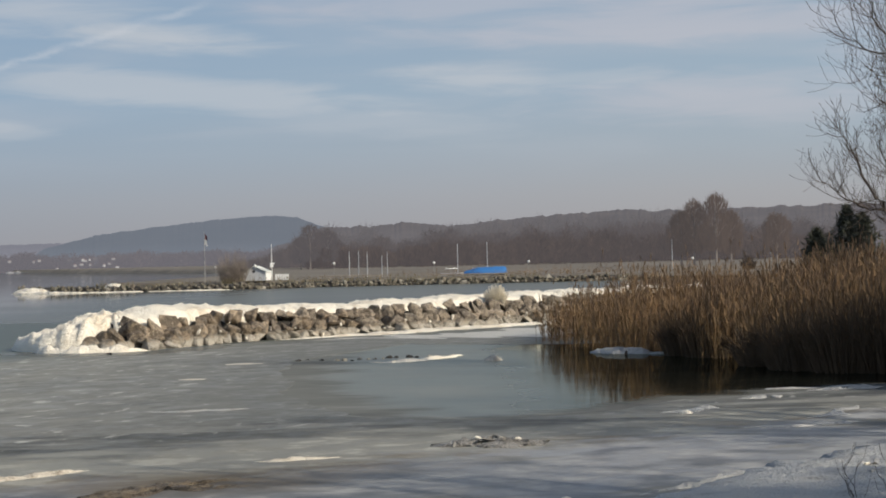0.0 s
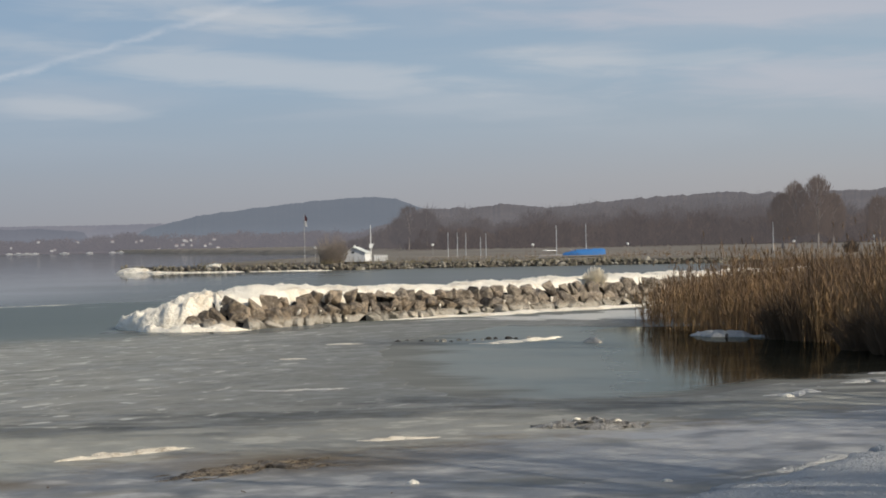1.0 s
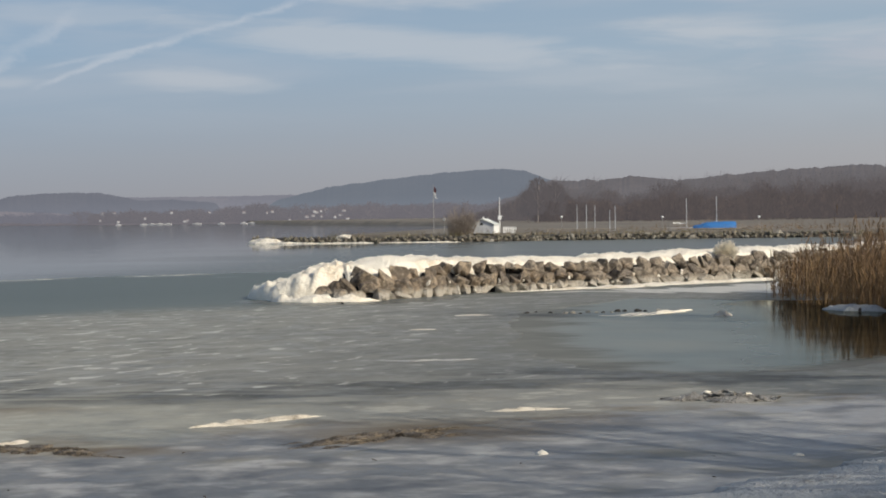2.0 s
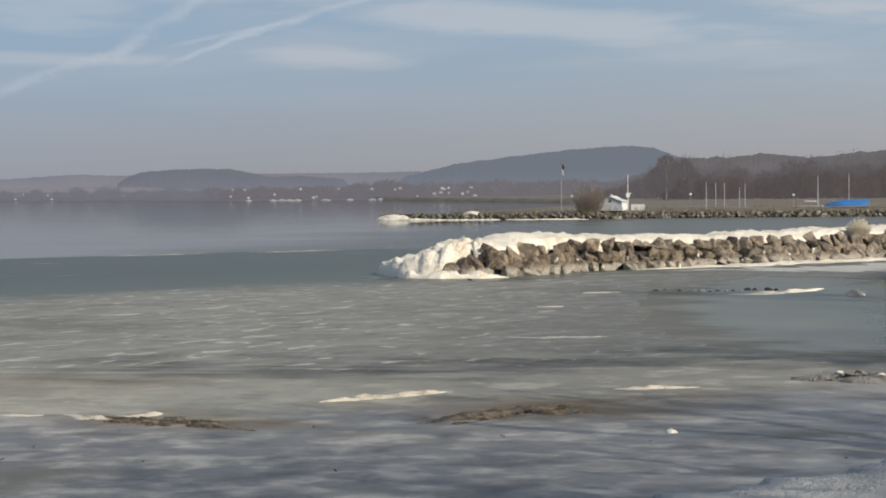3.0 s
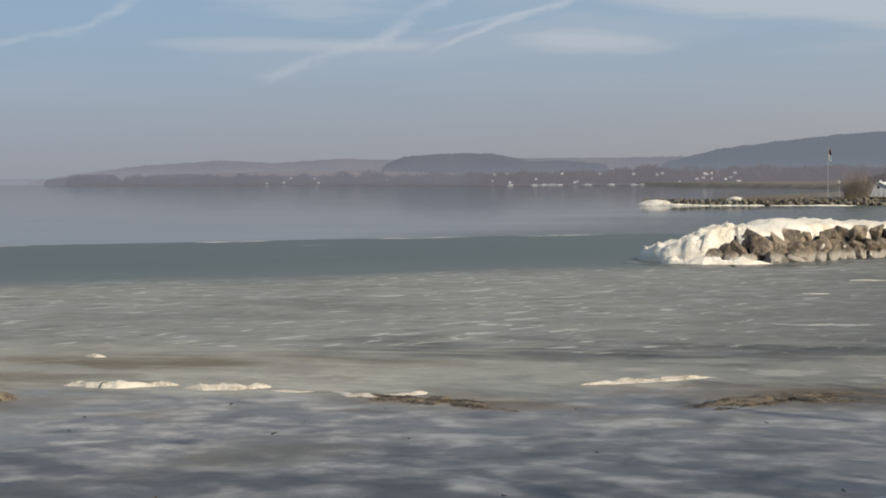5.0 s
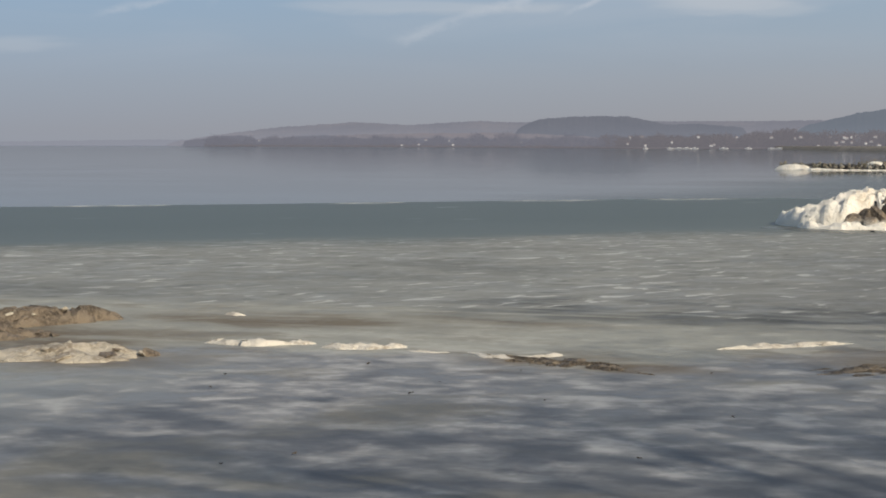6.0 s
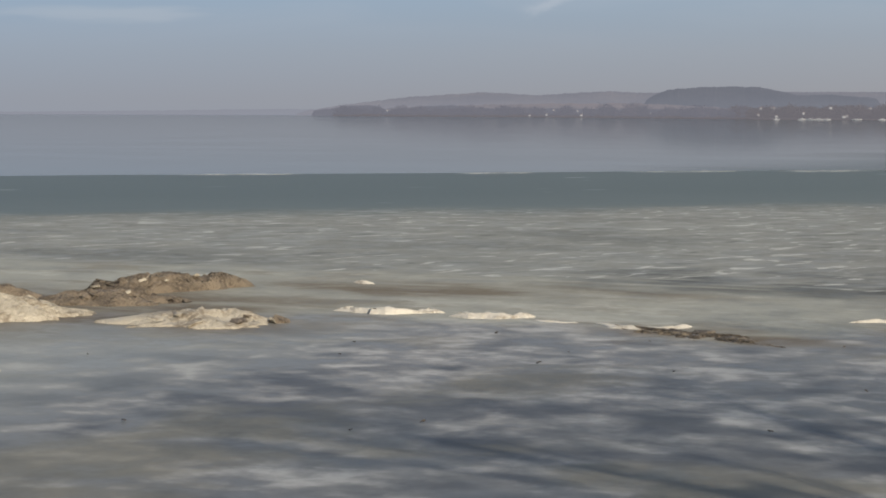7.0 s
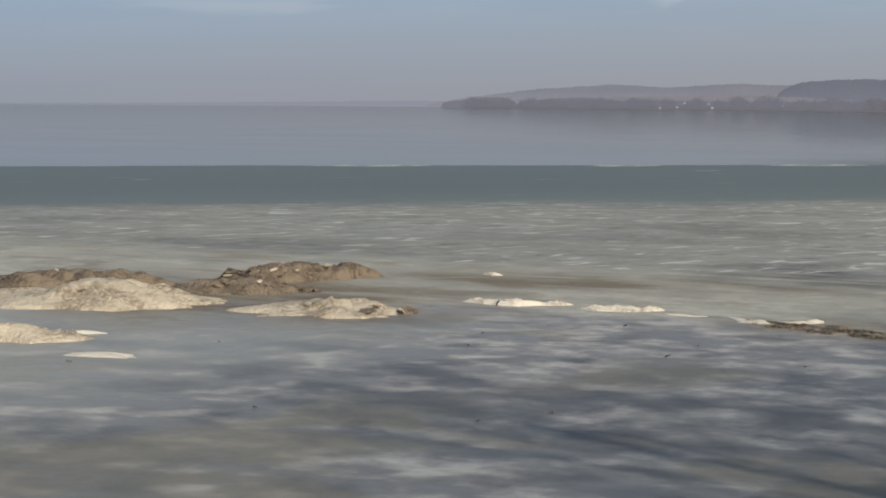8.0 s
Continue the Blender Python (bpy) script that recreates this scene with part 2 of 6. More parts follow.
def ice_material():
    """Rotten spring ice in belts along the shore: blotched near the bank, silted at the pressure ridge, streaked, then thin and dark."""
    m, t, b = material("lake_ice", 0.3)
    p = place(t)
    split = t.nodes.new("ShaderNodeSeparateXYZ")
    t.links.new(p, split.inputs[0])
    x, y = split.outputs[0], split.outputs[1]
    wob = clouds(t, p, 0.09, 4, 0.6)
    ragged = clouds(t, p, 0.7, 4, 0.6)
    out = maths(t, "ADD", maths(t, "MULTIPLY", x, -0.7), maths(t, "MULTIPLY", y, 0.7))
    d = maths(t, "ADD", out, maths(t, "MULTIPLY", maths(t, "SUBTRACT", wob, 0.5), 9.0))
    shift = maths(t, "ADD", maths(t, "MULTIPLY", maths(t, "SUBTRACT", ragged, 0.5), 4.0), maths(t, "MULTIPLY", maths(t, "SUBTRACT", wob, 0.5), 2.0))
    # e: how far beyond the pressure ridge; o: how far beyond the pale belt behind it
    e = maths(t, "ADD", maths(t, "SUBTRACT", y, shore_line(t, x, RIDGE_LINE)), shift)
    o = maths(t, "ADD", maths(t, "SUBTRACT", y, shore_line(t, x, BELT_LINE)), shift)
    near = span(t, e, -1.0, 0.7, 1.0, 0.0)
    belt = maths(t, "MULTIPLY", span(t, e, -1.0, 0.5), span(t, o, -1.2, 1.0, 1.0, 0.0))
    field = maths(t, "MULTIPLY", span(t, o, -0.6, 0.6), span(t, d, 48, 54, 1.0, 0.0))
    thin = span(t, d, 47, 54)
    right = span(t, x, -9, -3)
    # belts
    c = blend(t, near, ramp(t, span(t, x, -14, -6), [(0.0, (0.238, 0.236, 0.214)), (1.0, (0.203, 0.20, 0.184))]), ramp(t, span(t, x, -4, 2), [(0.0, (0.165, 0.164, 0.162)), (1.0, (0.25, 0.249, 0.252))]))
    c = blend(t, maths(t, "MULTIPLY", belt, span(t, right, 0, 1, 1.0, 0.3)), c, (0.315, 0.308, 0.265))
    c = blend(t, thin, c, ramp(t, span(t, d, 52, 86, smooth=False), [(0.0, (0.112, 0.124, 0.108)), (0.3, (0.092, 0.104, 0.09)), (1.0, (0.098, 0.11, 0.097))]))
    # near the bank: soft white veils, dark wet places and silt
    blot = clouds(t, grain_along(t, p, 8, 1.1, 1.0), 1.15, 5, 0.5, 0.3)
    fine = clouds(t, grain_along(t, p, 8, 1.1, 1.0), 2.9, 4, 0.55, 0.3)
    wide = clouds(t, p, 0.16, 4, 0.55, 0.3)
    pale = maths(t, "ADD", maths(t, "ADD", maths(t, "MULTIPLY", blot, 0.56), maths(t, "MULTIPLY", fine, 0.44)), maths(t, "MULTIPLY", maths(t, "SUBTRACT", wide, 0.5), 0.3))
    c = blend(t, maths(t, "MULTIPLY", near, span(t, pale, 0.42, 0.64, 0.0, 0.85)), c, (0.42, 0.415, 0.40))
    damp = clouds(t, grain_along(t, p, 8, 1.1, 1.0), 1.0, 5, 0.5, 0.2)
    lane = maths(t, "MULTIPLY", span(t, maths(t, "ABSOLUTE", maths(t, "SUBTRACT", y, 14.8)), 0.0, 2.4, 0.13, 0.0), span(t, x, -14, -11))
    wet = maths(t, "MULTIPLY", maths(t, "MULTIPLY", near, span(t, x, -4, 2, 1.0, 0.85)), span(t, maths(t, "ADD", maths(t, "SUBTRACT", 1.0, damp), lane), 0.46, 0.72))
    c = blend(t, maths(t, "MULTIPLY", wet, 0.78), c, (0.058, 0.059, 0.064))
    muddy = clouds(t, grain_along(t, p, 30, 1.4, 1.0), 0.42, 4, 0.55, 0.4)
    close = span(t, y, 11.5, 15.0, 0.12, 0.0)
    c = blend(t, maths(t, "MULTIPLY", near, span(t, maths(t, "ADD", muddy, close), 0.54, 0.68, 0.0, 0.65)), c, (0.15, 0.138, 0.105))
    c = blend(t, maths(t, "MULTIPLY", near, span(t, x, -14.5, -10.5, 0.55, 0.0)), c, (0.31, 0.315, 0.295))
    # silt along the ridge and in the belt
    silt = clouds(t, grain_along(t, p, 10, 1.8, 0.9), 0.8, 6, 0.62, 0.4)
    crest = span(t, maths(t, "ABSOLUTE", e), 0.1, 1.3, 1.0, 0.0)
    c = blend(t, maths(t, "MULTIPLY", crest, span(t, silt, 0.47, 0.62, 0.0, 0.7)), c, (0.15, 0.118, 0.082))
    c = blend(t, maths(t, "MULTIPLY", crest, span(t, silt, 0.34, 0.46, 0.75, 0.0)), c, (0.36, 0.34, 0.28))
    c = blend(t, maths(t, "MULTIPLY", belt, maths(t, "MULTIPLY", span(t, x, -14, -8, 1.0, 0.3), span(t, silt, 0.48, 0.64, 0.0, 0.6))), c, (0.19, 0.158, 0.115))
    c = blend(t, maths(t, "MULTIPLY", belt, span(t, pale, 0.48, 0.62, 0.0, 0.55)), c, (0.44, 0.43, 0.38))
    c = blend(t, maths(t, "MULTIPLY", belt, span(t, pale, 0.36, 0.48, 0.45, 0.0)), c, (0.16, 0.15, 0.125))
    # brown melt round the mounds and heaps
    for cx, cy, rx, ry, amount in SILT:
        dx, dy = maths(t, "DIVIDE", maths(t, "SUBTRACT", x, cx), rx), maths(t, "DIVIDE", maths(t, "SUBTRACT", y, cy), ry)
        r = maths(t, "SQRT", maths(t, "ADD", maths(t, "MULTIPLY", dx, dx), maths(t, "MULTIPLY", dy, dy)))
        c = blend(t, maths(t, "MULTIPLY", span(t, r, 0.25, 1.0, amount, 0.0), span(t, silt, 0.33, 0.58, 0.25, 1.0)), c, (0.14, 0.11, 0.075))
    # long dark wet seams on both sides of the belt's outer edge
    seam = clouds(t, grain_along(t, p, 4, 3.6, 0.8), 0.75, 4, 0.5, 0.3)
    edge = maths(t, "MULTIPLY", span(t, maths(t, "ABSOLUTE", maths(t, "SUBTRACT", o, 0.6)), 0.4, 3.2, 1.0, 0.0), span(t, x, -15, -10, 0.15, 1.0))
    c = blend(t, maths(t, "MULTIPLY", edge, span(t, seam, 0.42, 0.54, 0.0, 0.85)), c, (0.075, 0.078, 0.076))
    # further out: crusts of white, drawn out by the wind, and dull places between
    dull = clouds(t, grain_along(t, p, 20, 1.6, 1.0), 0.2, 4, 0.55, 0.4)
    c = blend(t, maths(t, "MULTIPLY", field, span(t, dull, 0.32, 0.5, 0.4, 0.0)), c, (0.12, 0.123, 0.115))
    streak = clouds(t, grain_along(t, p, 70, 1.25, 0.6), 1.35, 4, 0.5, 0.5)
    soft = clouds(t, grain_along(t, p, 50, 1.4, 0.8), 0.7, 3, 0.5, 0.3)
    far = maths(t, "MULTIPLY", maths(t, "MULTIPLY", field, span(t, dull, 0.36, 0.5, 0.35, 1.0)), span(t, right, 0, 1, 1.0, 0.55))
    c = blend(t, maths(t, "MULTIPLY", far, span(t, soft, 0.45, 0.62, 0.0, 0.45)), c, (0.31, 0.305, 0.275))
    c = blend(t, maths(t, "MULTIPLY", far, span(t, streak, 0.585, 0.68, 0.0, 0.8)), c, (0.52, 0.51, 0.465))
    c = blend(t, maths(t, "MULTIPLY", field, span(t, streak, 0.3, 0.42, 0.5, 0.0)), c, (0.10, 0.104, 0.098))
    clear = maths(t, "MULTIPLY", span(t, x, -9, -3), maths(t, "MULTIPLY", span(t, o, 1.5, 4.0), span(t, d, 44, 52, 1.0, 0.0)))
    c = blend(t, maths(t, "MULTIPLY", clear, 0.45), c, (0.142, 0.146, 0.138))
    few = span(t, clouds(t, grain_along(t, p, 45, 2.2, 0.8), 0.5, 3, 0.5), 0.68, 0.74)
    c = blend(t, maths(t, "MULTIPLY", span(t, d, 50, 56), few), c, (0.30, 0.31, 0.29))
    grain = clouds(t, p, 9.0, 4, 0.6)
    c = blend(t, 0.22, c, ramp(t, grain, [(0.3, grey(0.38)), (0.7, grey(0.62))]), "OVERLAY")
    t.links.new(c, b.inputs["Base Color"])
    dry = maths(t, "ADD", span(t, pale, 0.38, 0.6, 0.28, 0.55), span(t, e, -0.5, 1.0, 0.0, 0.15))
    rough = maths(t, "ADD", maths(t, "MULTIPLY", dry, maths(t, "SUBTRACT", 1.0, maths(t, "MAXIMUM", thin, wet))), maths(t, "ADD", maths(t, "MULTIPLY", thin, 0.35), maths(t, "MULTIPLY", wet, 0.36)))
    t.links.new(rough, b.inputs["Roughness"])
    b.inputs["IOR"].default_value = 1.31
    t.links.new(span(t, wet, 0, 1, 0.06, 0.08), b.inputs["Specular IOR Level"])
    relief(t, b, maths(t, "ADD", clouds(t, p, 0.9, 3, 0.5), maths(t, "MULTIPLY", fine, 0.3)), 0.12, 0.10)
    return m


# the pressure ridge and the outer edge of the pale belt, as x and y
RIDGE_LINE = [(-24, 20.5), (-19, 20.6), (-16, 20.2), (-13.5, 21.9), (-11, 22.2), (-9, 22.1), (-7.4, 21.8), (-6.5, 23.2), (-5, 24.7), (-3.5, 23.8), (-1, 26.5), (2, 28.5), (12, 36)]
BELT_LINE = [(-24, 27.0), (-14, 28.9), (-6, 29.1), (-4, 30.4), (-2, 31.4), (4, 33.0), (12, 38)]
# silted places: middle, half lengths, strength
SILT = [(-3.2, 24.2, 3.2, 2.2, 0.6), (-8.0, 22.0, 3.0, 1.1, 0.5), (-17.3, 20.6, 5.5, 4.5, 0.9), (-14.4, 19.8, 2.6, 1.6, 0.6), (-14.6, 25.6, 4.6, 2.0, 0.8), (-11.4, 26.9, 3.0, 0.9, 0.6), (-8.2, 21.9, 2.4, 0.8, 0.8), (-3.6, 23.9, 2.4, 1.5, 0.85), (-1.2, 25.6, 2.4, 1.2, 0.6)]


def pond_material():
    """Open water with a dull skin of new ice in front of the reeds."""
    m, t, b = material("pond_skin", 0.5)
    p = place(t)
    skin = clouds(t, stretch(t, p, 0.6, 1.0, 1, 10), 0.5, 5, 0.6, 0.5)
    across = t.nodes.new("ShaderNodeSeparateXYZ")
    t.links.new(p, across.inputs[0])
    # skinned over on one side, open water before the reeds
    free = span(t, maths(t, "ADD", across.outputs[0], maths(t, "MULTIPLY", skin, 4.0)), 2.4, 6.0)
    c = ramp(t, skin, [(0.35, (0.12, 0.124, 0.114)), (0.7, (0.20, 0.20, 0.184))])
    # towards its rim the skin thickens into the ice
    x, y = across.outputs[0], across.outputs[1]
    wob = maths(t, "MULTIPLY", maths(t, "SUBTRACT", skin, 0.5), 5.0)
    side = span(t, maths(t, "ADD", maths(t, "SUBTRACT", x, shore_line(t, y, [(30, 3.0), (32, 0.3), (34, -1.6), (38, -3.0), (43, -4.0), (60, -4.6)])), wob), 0.0, 2.6)
    front = span(t, maths(t, "ADD", maths(t, "SUBTRACT", y, shore_line(t, x, [(-4, 34.0), (0.3, 32.2), (2.4, 33.4), (4.2, 35.6), (6.9, 37.4), (9.4, 38.0), (15, 38.0)])), wob), 0.1, 2.2)
    water_ = maths(t, "MULTIPLY", side, front)
    c = blend(t, water_, ramp(t, skin, [(0.35, (0.135, 0.137, 0.128)), (0.7, (0.21, 0.208, 0.192))]), c)
    t.links.new(blend(t, maths(t, "MULTIPLY", free, water_), c, (0.010, 0.011, 0.009)), b.inputs["Base Color"])
    b.inputs["Specular IOR Level"].default_value = 0.0
    gloss = t.nodes.new("ShaderNodeBsdfGlossy")
    gloss.inputs["Color"].default_value = (0.75, 0.765, 0.69, 1)
    t.links.new(maths(t, "ADD", span(t, free, 0, 1, 0.30, 0.02), span(t, skin, 0.4, 0.7, 0.0, 0.05)), gloss.inputs["Roughness"])
    bump = t.nodes.new("ShaderNodeBump")
    bump.inputs["Strength"].default_value, bump.inputs["Distance"].default_value = 0.06, 0.03
    t.links.new(clouds(t, stretch(t, p, 1.0, 2.0, 1), 1.6, 4), bump.inputs["Height"])
    t.links.new(bump.outputs[0], gloss.inputs["Normal"])
    mix = t.nodes.new("ShaderNodeMixShader")
    t.links.new(maths(t, "MULTIPLY", maths(t, "ADD", span(t, skin, 0.35, 0.7, 0.44, 0.32), maths(t, "MULTIPLY", free, 0.12)), span(t, water_, 0, 1, 0.12, 1.0)), mix.inputs[0])
    t.links.new(b.outputs[0], mix.inputs[1])
    t.links.new(gloss.outputs[0], mix.inputs[2])
    t.links.new(mix.outputs[0], t.nodes["Material Output"].inputs[0])
    return m


M_POND = pond_material()
M_WATER, M_ICE = water_material(), ice_material()
M_SNOW = snow_material("old_snow", (0.88, 0.81, 0.68), (0.50, 0.37, 0.225), 0.8, 1.1, 0.46)
M_SNOW_DIRTY = snow_material("silted_ice", (0.52, 0.448, 0.338), (0.20, 0.148, 0.092), 1.1, 1.8, 0.41, 0.6)
M_SILT = snow_material("wet_silt", (0.27, 0.21, 0.14), (0.05, 0.037, 0.025), 1.35, 3.6, 0.36)
M_RIDGE = snow_material("ridge_ice", (0.64, 0.58, 0.48), (0.28, 0.22, 0.15), 1.0, 2.6, 0.44, 0.4)
M_CRUST = snow_material("ice_crust", (0.47, 0.46, 0.44), (0.16, 0.13, 0.10), 0.9, 2.0)
M_SHELF = snow_material("pale_shelf_ice", (0.52, 0.50, 0.455), (0.34, 0.325, 0.29), 0.8, 0.7)
M_GREYICE = snow_material("grey_broken_ice", (0.35, 0.33, 0.30), (0.10, 0.085, 0.066), 1.2, 4.0, 0.42)
M_MUD = snow_material("silt_brown", (0.28, 0.215, 0.145), (0.08, 0.058, 0.038), 1.2, 3.0, 0.40)
M_STONE = stone_material("breakwater_stone", [(0.22, 0.165, 0.11), (0.34, 0.26, 0.178), (0.275, 0.215, 0.15), (0.42, 0.325, 0.228), (0.21, 0.17, 0.126)], 0.85, 3.0, 0.76)
M_SLAB = stone_material("pale_slab_stone", [(0.225, 0.185, 0.14), (0.37, 0.30, 0.225), (0.29, 0.238, 0.178), (0.43, 0.35, 0.265), (0.25, 0.21, 0.163)], 0.85, 3.0, 0.74)
M_STONE_FAR = stone_material("harbour_stone", [(0.09, 0.08, 0.055), (0.17, 0.15, 0.11), (0.12, 0.11, 0.07), (0.36, 0.33, 0.27), (0.08, 0.07, 0.055)], 0.0, 1.0)
M_STONE_FAR2 = simple("harbour_rubble", (0.17, 0.15, 0.11), 0.9, 0.8, 1.6)
# near-black: shade of the gaps painted into the cores; also for wet stones
M_GAP_SHADE_WET = simple("rubble", (0.035, 0.03, 0.025), 0.9, 0.4, 2.0, bump=0.05)
M_BARK = simple("bark", (0.10, 0.08, 0.065), 0.9, 0.35, 4.0, bump=0.02)
# bark and twigs of single far trees, some haze glow mixed in
M_FARBARK = haze_glow_material("far_bark", [(0.20, 0.17, 0.15), (0.34, 0.30, 0.27)], (0.13, 0.12, 0.125), 0.3, 0.5)
M_FARTWIG = haze_glow_material("far_twigs", [(0.085, 0.06, 0.045), (0.14, 0.10, 0.08)], (0.13, 0.115, 0.115), 0.4, 0.5)
M_TWIG = simple("twigs", (0.095, 0.07, 0.053), 0.85, 0.3, 4.0)
def reed_material():
    """Dry stems, some clumps golden, some old and dark brown."""
    m, t, b = material("dry_reed", 0.8)
    p = place(t)
    clump, fine = clouds(t, stretch(t, p, 1, 1, 0.3), 0.55, 3, 0.55), clouds(t, stretch(t, p, 1, 1, 0.3), 7.0, 3)
    c = ramp(t, clump, [(0.36, (0.075, 0.043, 0.022)), (0.5, (0.19, 0.11, 0.05)), (0.66, (0.29, 0.178, 0.08))])
    c = blend(t, span(t, fine, 0.52, 0.72, 0.0, 0.6), c, (0.44, 0.31, 0.17))
    c = blend(t, span(t, fine, 0.3, 0.45, 0.55, 0.0), c, (0.07, 0.048, 0.032))
    t.links.new(c, b.inputs["Base Color"])
    return m


M_REED = reed_material()
M_PLUME = simple("reed_plume", (0.20, 0.135, 0.085), 0.9, 0.4, 2.0)
M_SCRUB = simple("scrub_twigs", (0.10, 0.064, 0.036), 0.9, 0.4, 4.0)
M_FROST = simple("frosted_twigs", (0.74, 0.67, 0.54), 0.8, 0.3, 4.0)
M_BUSH = simple("bush_twigs", (0.27, 0.22, 0.18), 0.85, 0.3, 4.0)
M_GRASS = simple("olive_grass", (0.17, 0.14, 0.06), 0.85, 0.4, 1.0)
M_PANE = simple("dark_pane", (0.05, 0.055, 0.06), 0.1, 0.2, 2.0)
M_LAND = simple("dry_marsh", (0.155, 0.132, 0.104), 0.95, 0.4, 0.05)
M_BANK = simple("bank_soil", (0.16, 0.13, 0.08), 0.95, 0.4, 0.8, bump=0.05)
# woods, hills and shores: haze painted in as glow, paler with distance
M_WOOD_BACK = haze_glow_material("hazy_wood", [(0.03, 0.025, 0.024), (0.10, 0.08, 0.07), (0.26, 0.19, 0.15)], (0.136, 0.130, 0.140), 0.78, 0.03)
M_WOOD = haze_glow_material("winter_wood", [(0.02, 0.016, 0.014), (0.10, 0.075, 0.06), (0.28, 0.20, 0.15)], (0.107, 0.099, 0.106), 0.74, 0.035)
M_WOOD_FRONT = haze_glow_material("edge_wood", [(0.015, 0.012, 0.011), (0.10, 0.072, 0.056), (0.30, 0.21, 0.15)], (0.090, 0.080, 0.083), 0.70, 0.045)
M_SHOREWOOD = haze_glow_material("far_shore_wood", [(0.02, 0.02, 0.02), (0.09, 0.075, 0.065), (0.27, 0.20, 0.16)], (0.165, 0.158, 0.178), 0.78, 0.03)
M_SHOREWOOD2 = haze_glow_material("headland_wood", [(0.02, 0.02, 0.025), (0.08, 0.07, 0.07), (0.28, 0.20, 0.17)], (0.17, 0.172, 0.206), 0.82, 0.012)
M_HILL = haze_glow_material("far_hill", [(0.03, 0.04, 0.04), (0.14, 0.13, 0.11)], (0.184, 0.208, 0.252), 0.87, 0.007)
M_HILL2 = haze_glow_material("farther_hill", [(0.02, 0.03, 0.05), (0.12, 0.115, 0.12), (0.32, 0.25, 0.20)], (0.25, 0.254, 0.298), 0.83, 0.006)
M_HILLD = haze_glow_material("dark_far_hill", [(0.02, 0.03, 0.04), (0.16, 0.15, 0.15)], (0.185, 0.196, 0.236), 0.85, 0.008)
M_FIELD = haze_glow_material("far_fields", [(0.05, 0.05, 0.06), (0.20, 0.15, 0.13), (0.36, 0.25, 0.20)], (0.222, 0.218, 0.250), 0.84, 0.008)
M_HILL3 = haze_glow_material("near_ridge", [(0.03, 0.028, 0.026), (0.09, 0.075, 0.062), (0.20, 0.155, 0.12)], (0.168, 0.162, 0.178), 0.78, 0.02)
M_HEAD = haze_glow_material("headland", [(0.05, 0.05, 0.06), (0.12, 0.11, 0.10)], (0.172, 0.176, 0.212), 0.9, 0.012)
# far walls, boats and roofs: no lamps, their glow is painted haze
M_FARWHITE = haze_glow_material("far_white_wall", [(0.6, 0.58, 0.55), (0.8, 0.78, 0.74)], (0.27, 0.27, 0.287), 0.74, 0.05)
M_FARBOAT = haze_glow_material("far_boat_white", [(0.7, 0.69, 0.67), (0.82, 0.8, 0.78)], (0.29, 0.29, 0.305), 0.45, 0.05)
M_FARGREY = haze_glow_material("far_grey_wall", [(0.30, 0.28, 0.26), (0.45, 0.42, 0.38)], (0.25, 0.245, 0.265), 0.72, 0.05)
M_FARROOF = haze_glow_material("far_roof", [(0.16, 0.09, 0.07), (0.22, 0.14, 0.11)], (0.22, 0.20, 0.22), 0.7, 0.05)
M_SHORE3 = haze_glow_material("vanishing_shore", [(0.1, 0.1, 0.1), (0.14, 0.13, 0.12)], (0.245, 0.256, 0.302), 0.95, 0.003)
M_WHITE = simple("white_paint", (0.78, 0.77, 0.74), 0.5, 0.08, 2.0)
# the hut's front: a greyer wall colour with its shade painted in
M_WALL_SHADE = simple("shade_toned_wall", (0.66, 0.66, 0.66), 0.7, 0.1, 1.5)
M_HUTROOF = simple("pale_roof", (0.61, 0.62, 0.58), 0.7, 0.2, 1.5)
M_ROOF = simple("grey_roof", (0.36, 0.36, 0.38), 0.7, 0.2, 2.0)
M_TARP = simple("blue_tarp", (0.035, 0.155, 0.40), 0.5, 0.2, 1.5)
M_METAL = simple("mast_metal", (0.55, 0.56, 0.57), 0.4, 0.1, 3.0, 0.6)
M_POLE = simple("grey_pole", (0.30, 0.29, 0.28), 0.6, 0.15, 2.0)
M_RED = simple("flag_red", (0.11, 0.025, 0.03), 0.8, 0.2, 4.0)
M_GREEN = simple("evergreen", (0.062, 0.064, 0.042), 0.85, 0.45, 3.0)
M_TIMBER = simple("grey_timber", (0.28, 0.24, 0.20), 0.85, 0.3, 2.0)


# ---------------------------------------------------------------- makers
def mesh_of(name, bm, mat, smooth=False):
    me = bpy.data.meshes.new(name)
    bm.to_mesh(me)
    bm.free()
    me.materials.append(mat)
    if smooth:
        me.polygons.foreach_set("use_smooth", [True] * len(me.polygons))
    return me


def raw_mesh(name, verts, faces, mat, smooth=False):
    me = bpy.data.meshes.new(name)
    me.from_pydata(verts, [], faces)
    me.materials.append(mat)
    if smooth:
        me.polygons.foreach_set("use_smooth", [True] * len(me.polygons))
    me.update()
    return me


def thing(name, me, label, category, group="", kind="", m=None):
    ob = new(name, me)
    if m is not None:
        ob.matrix_basis = m
    return tagged(ob, label, category, group, kind)


def part(name, me, parent, label="", m=None):
    ob = new(name, me)
    ob.parent = parent
    if m is not None:
        ob.matrix_basis = m
    return tagged(ob, label)


